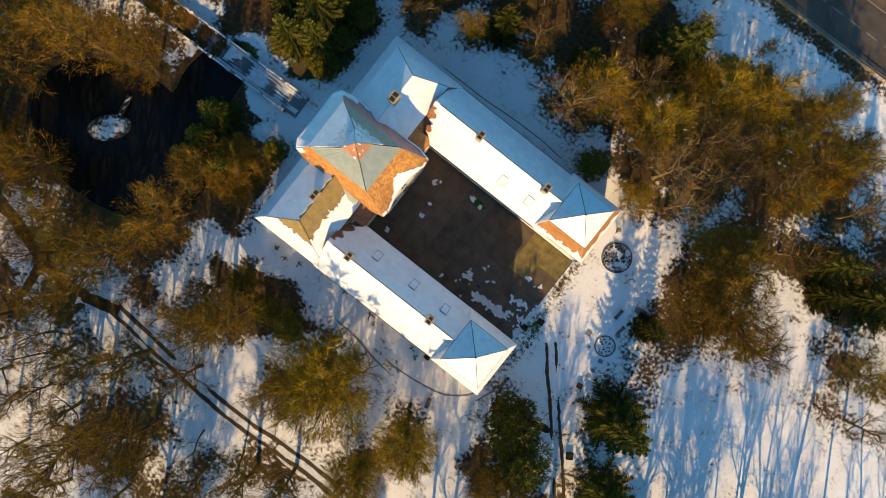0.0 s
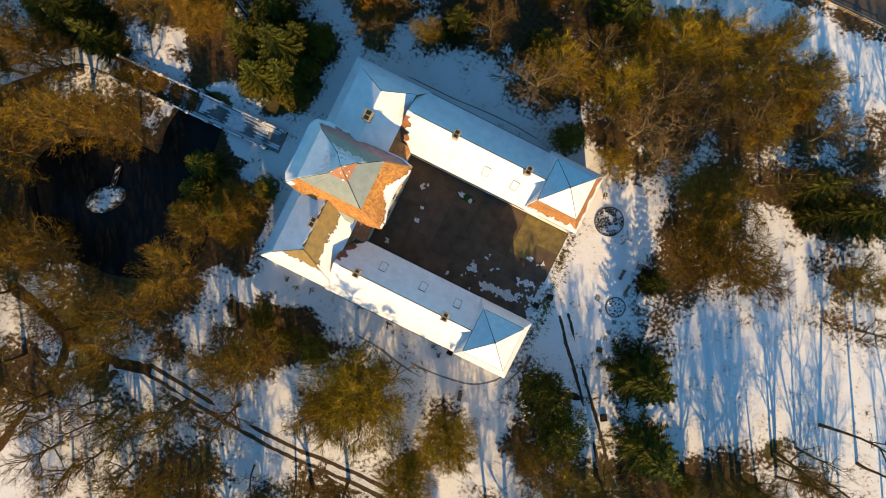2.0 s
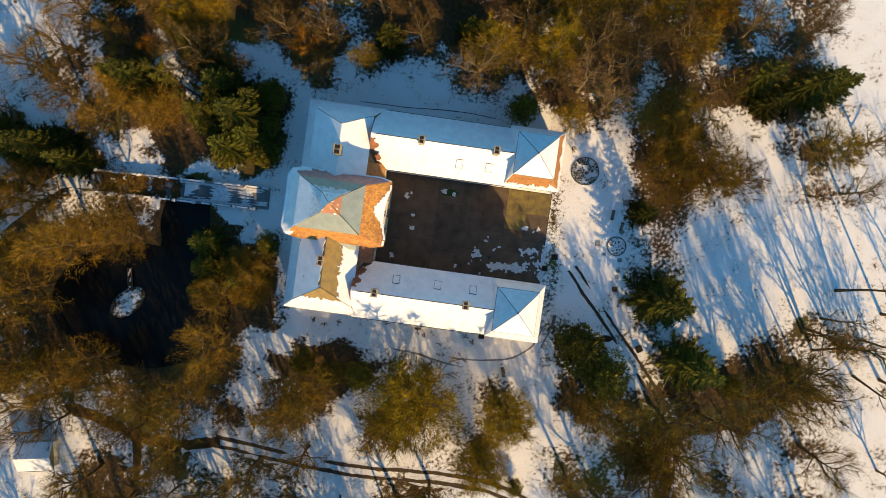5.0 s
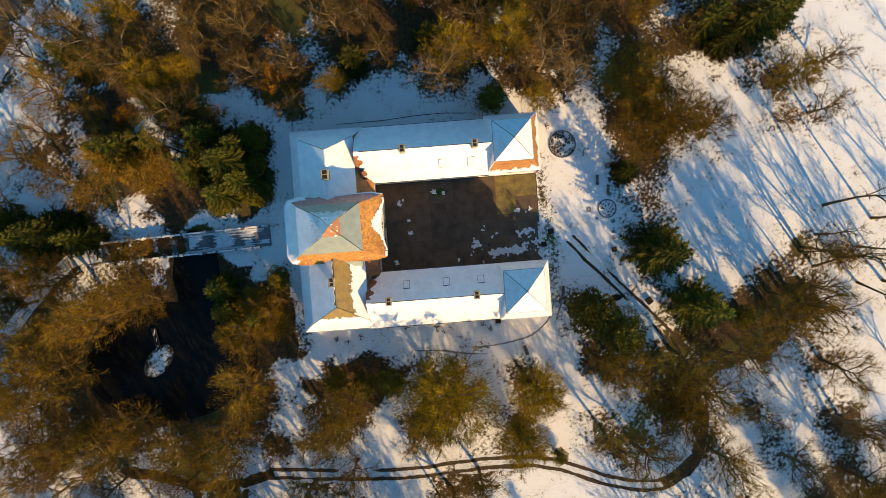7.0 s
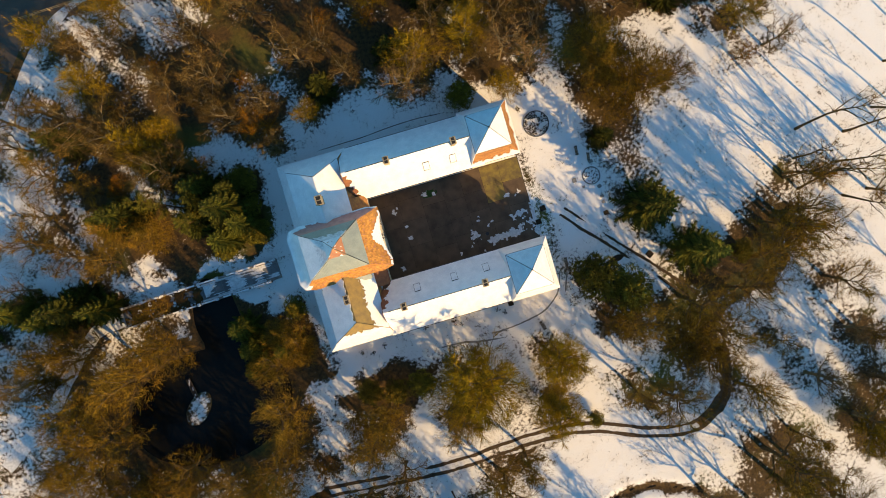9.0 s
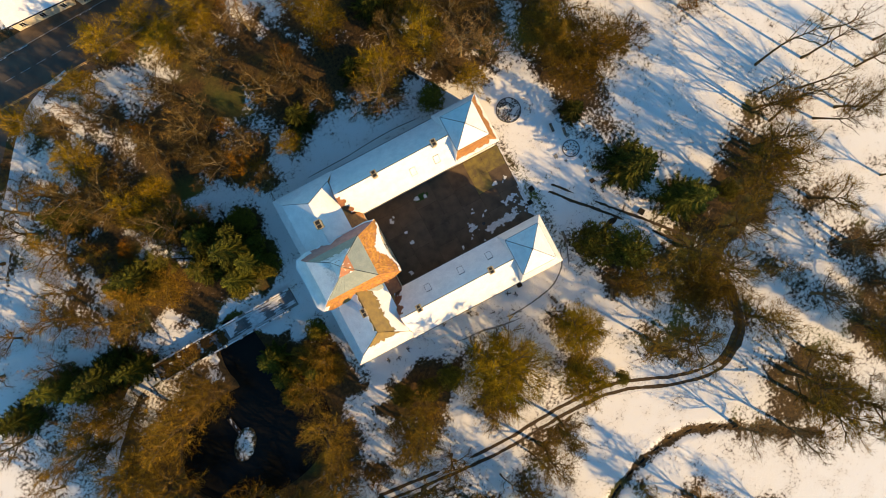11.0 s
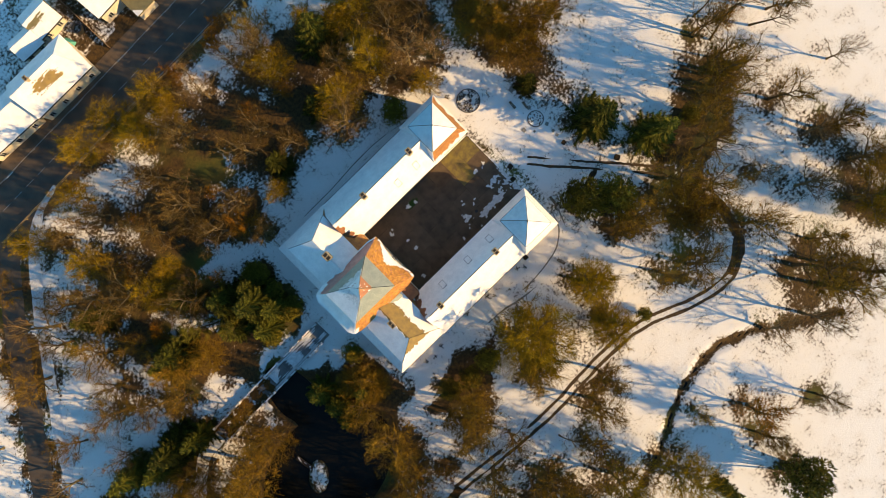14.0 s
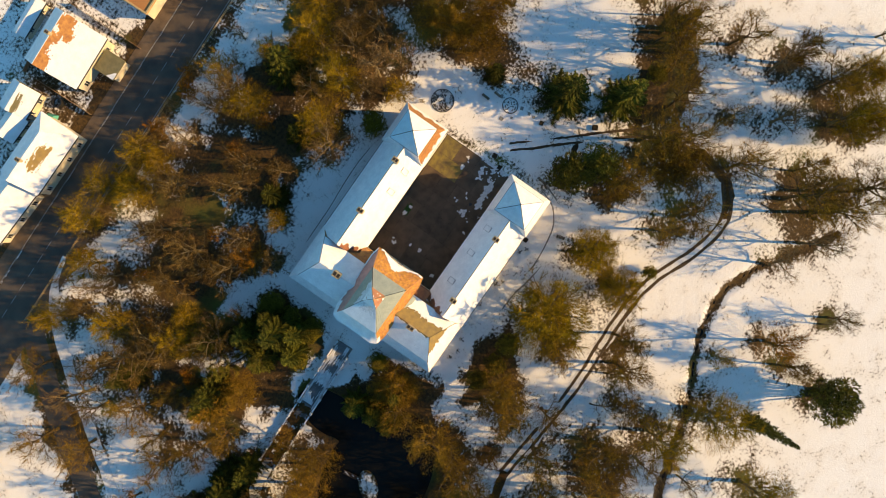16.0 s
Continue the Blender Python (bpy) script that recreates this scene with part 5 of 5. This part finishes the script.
plant([leafless(s, 13.5, 5.0, 11, 5, 4, 15, 0.28, 0.021, haze=2200) for s in (1, 2, 3, 4, 14)], BARK, TWIGS["brown"], [q for q in BROWNS if not sparse(q) and q[1] < 20] + WOODS[::4] + SOUTHWOODS[1::2], 5.0, "bare_tree", "bare tree with ochre-brown twigs over leaf litter", "tree", seed=1)
plant([leafless(s, 13.5, 5.0, 11, 5, 4, 14, 0.25, 0.02, haze=800) for s in (41, 42, 43)], PALEBARK, TWIGS["umber"], [q for q in BROWNS if q[1] >= 20 and not sparse(q) and not (mixed_in(q) and q[0] > 0)] + NORTHWOODS[::2], 5.0, "bare_tree", "spreading bare tree with pale boughs and umber twigs", "tree", seed=17)
plant([leafless(s, 13.0, 5.0, 10, 5, 4, 10, 0.30, 0.019, haze=2000) for s in (15, 16, 17)], BARK, TWIGS["brown"], [q for q in BROWNS + OLIVES_A if sparse(q)] + SOUTHWOODS[::2], 5.0, "bare_tree", "slender bare tree with thin brown twigs at the meadow", "tree", seed=11)
plant([leafless(s, 12.0, 5.0, 12, 5, 4, 18, 0.2, 0.022, haze=3600) for s in (5, 6, 7)], PALEBARK, TWIGS["olive"], [q for q in OLIVES_A if not sparse(q)] + OLIVES_B + NORTHWOODS[1::2] + [q for q in BROWNS if not sparse(q) and mixed_in(q) and q[0] > 0], 5.0, "bare_tree", "dense bare tree with olive-gold twigs in the snow", "tree", seed=2)
plant([leafless(s, 10.5, 5.0, 13, 5, 4, 18, 0.12, 0.024, 0.04, 11000) for s in (31, 32)], BARK, TWIGS["olive"], ROUND, 5.2, "round_tree", "round dense olive-brown tree beside the manor", "tree", seed=15)
plant([leafless(s, 11.0, 5.0, 12, 5, 4, 16, 0.15, 0.022, 0.06, 6000) for s in (33, 34)], BARK, TWIGS["brown"], DENSE, 5.0, "dense_tree", "dense bare tree with a thick brown crown", "tree", seed=16)
plant([leafless(s, 12.0, 5.0, 10, 5, 4, 10, 0.25, 0.018, haze=500) for s in (8, 9, 13)], PALEBARK, TWIGS["grey"], GREYS + [q for k, q in enumerate(WOODS) if k % 4] + THICKET[1::2], 5.0, "bare_tree", "sparse bare tree with grey-brown branches in snow", "tree", seed=3)
plant([leafless(s, 8.0, 4.0, 9, 4, 4, 14, 0.12, haze=2000) for s in (10, 11)], BARK, TWIGS["rust"], RUSTS + THICKET[::2], 4.0, "rusty_tree", "bushy tree with rust-coloured dry twigs", "tree", seed=4)
plant([spruce(s) for s in (1, 2, 3)], BARK, NEEDLE, SPRUCES, 4.2, "spruce", "green spruce with spreading drooping branches", "conifer", (0.9, 1.15), seed=5)
plant([bushy(s) for s in (1, 2)], BARK, YEW, YEWS, 4.2, "evergreen_bush", "dense dark green evergreen bush in snow", "bush", seed=6)
plant([spruce(9, 23.0, 2.3, 24, 7)], BARK, NEEDLE, [(6.4, -82.5, 2.3)], 2.3, "slender_spruce", "slender dark spruce at the meadow edge", "conifer", seed=7)
plant([leafless(s, 18.0, 3.4, 8, 4, 3, 5, 0.45, 0.016, haze=220) for s in (21, 22, 23)], BARK, TWIGS["brown"], [(63.7, -21.7, 2.6), (64.8, -19.7, 3.2), (68.4, -18.8, 3.8), (71.9, -12.9, 2.9), (74.1, -16.0, 3.5), (75.0, -9.9, 2.6), (78.0, -14.5, 3.2), (77.2, -4.5, 3.8), (83.0, -13.2, 2.9), (86.2, -7.9, 3.5), (71.8, -19.1, 2.6), (82.3, -19.9, 3.2), (93.0, -5.0, 3.0), (98.0, 3.0, 2.7), (101.0, -12.0, 3.2), (95.0, -15.0, 2.8), (104.0, 7.0, 3.0), (91.0, -23.0, 3.1), (-26.0, -50.5, 2.2), (-20.5, -53.0, 2.4), (-32.0, -52.5, 2.3), (-10.0, -52.0, 2.4), (-2.5, -51.0, 2.2), (-38.0, -56.0, 2.6), (-14.5, -60.0, 2.4)], 3.4, "slender_tree", "tall slender bare tree with a thin trunk", "tree", (1.0, 1.2), seed=13)
plant([leafless(24, 20.0, 3.0, 12, 5, 4, 26, 0.12, 0.03)], BARK, YEW, [(-40.1, 15.3, 2.8), (-42.9, 18.1, 2.6)], 3.0, "ivy_clad_tree", "tall tree clad in green ivy beside the drive", "tree", seed=14)
# low shrubs along the south front
plant([leafless(12, 1.6, 0.9, 7, 4, 3, 8, 0.05, 0.012)], BARK, DARKPLANT, [(-18.1, -19.9, 0.7), (-16.2, -20.6, 0.7), (-13.6, -20.0, 0.75), (0.9, -19.8, 1.0), (-4.7, -19.2, 0.7), (2.2, -20.6, 0.6), (9.8, -20.2, 0.7), (11.1, -21.0, 0.7), (39.5, 0.0, 1.1), (40.8, -1.8, 0.8), (25.6, 16.0, 0.9), (23.8, 19.5, 0.8)], 0.9, "low_shrub", "low dark leafless shrub in snow", "shrub", seed=9)
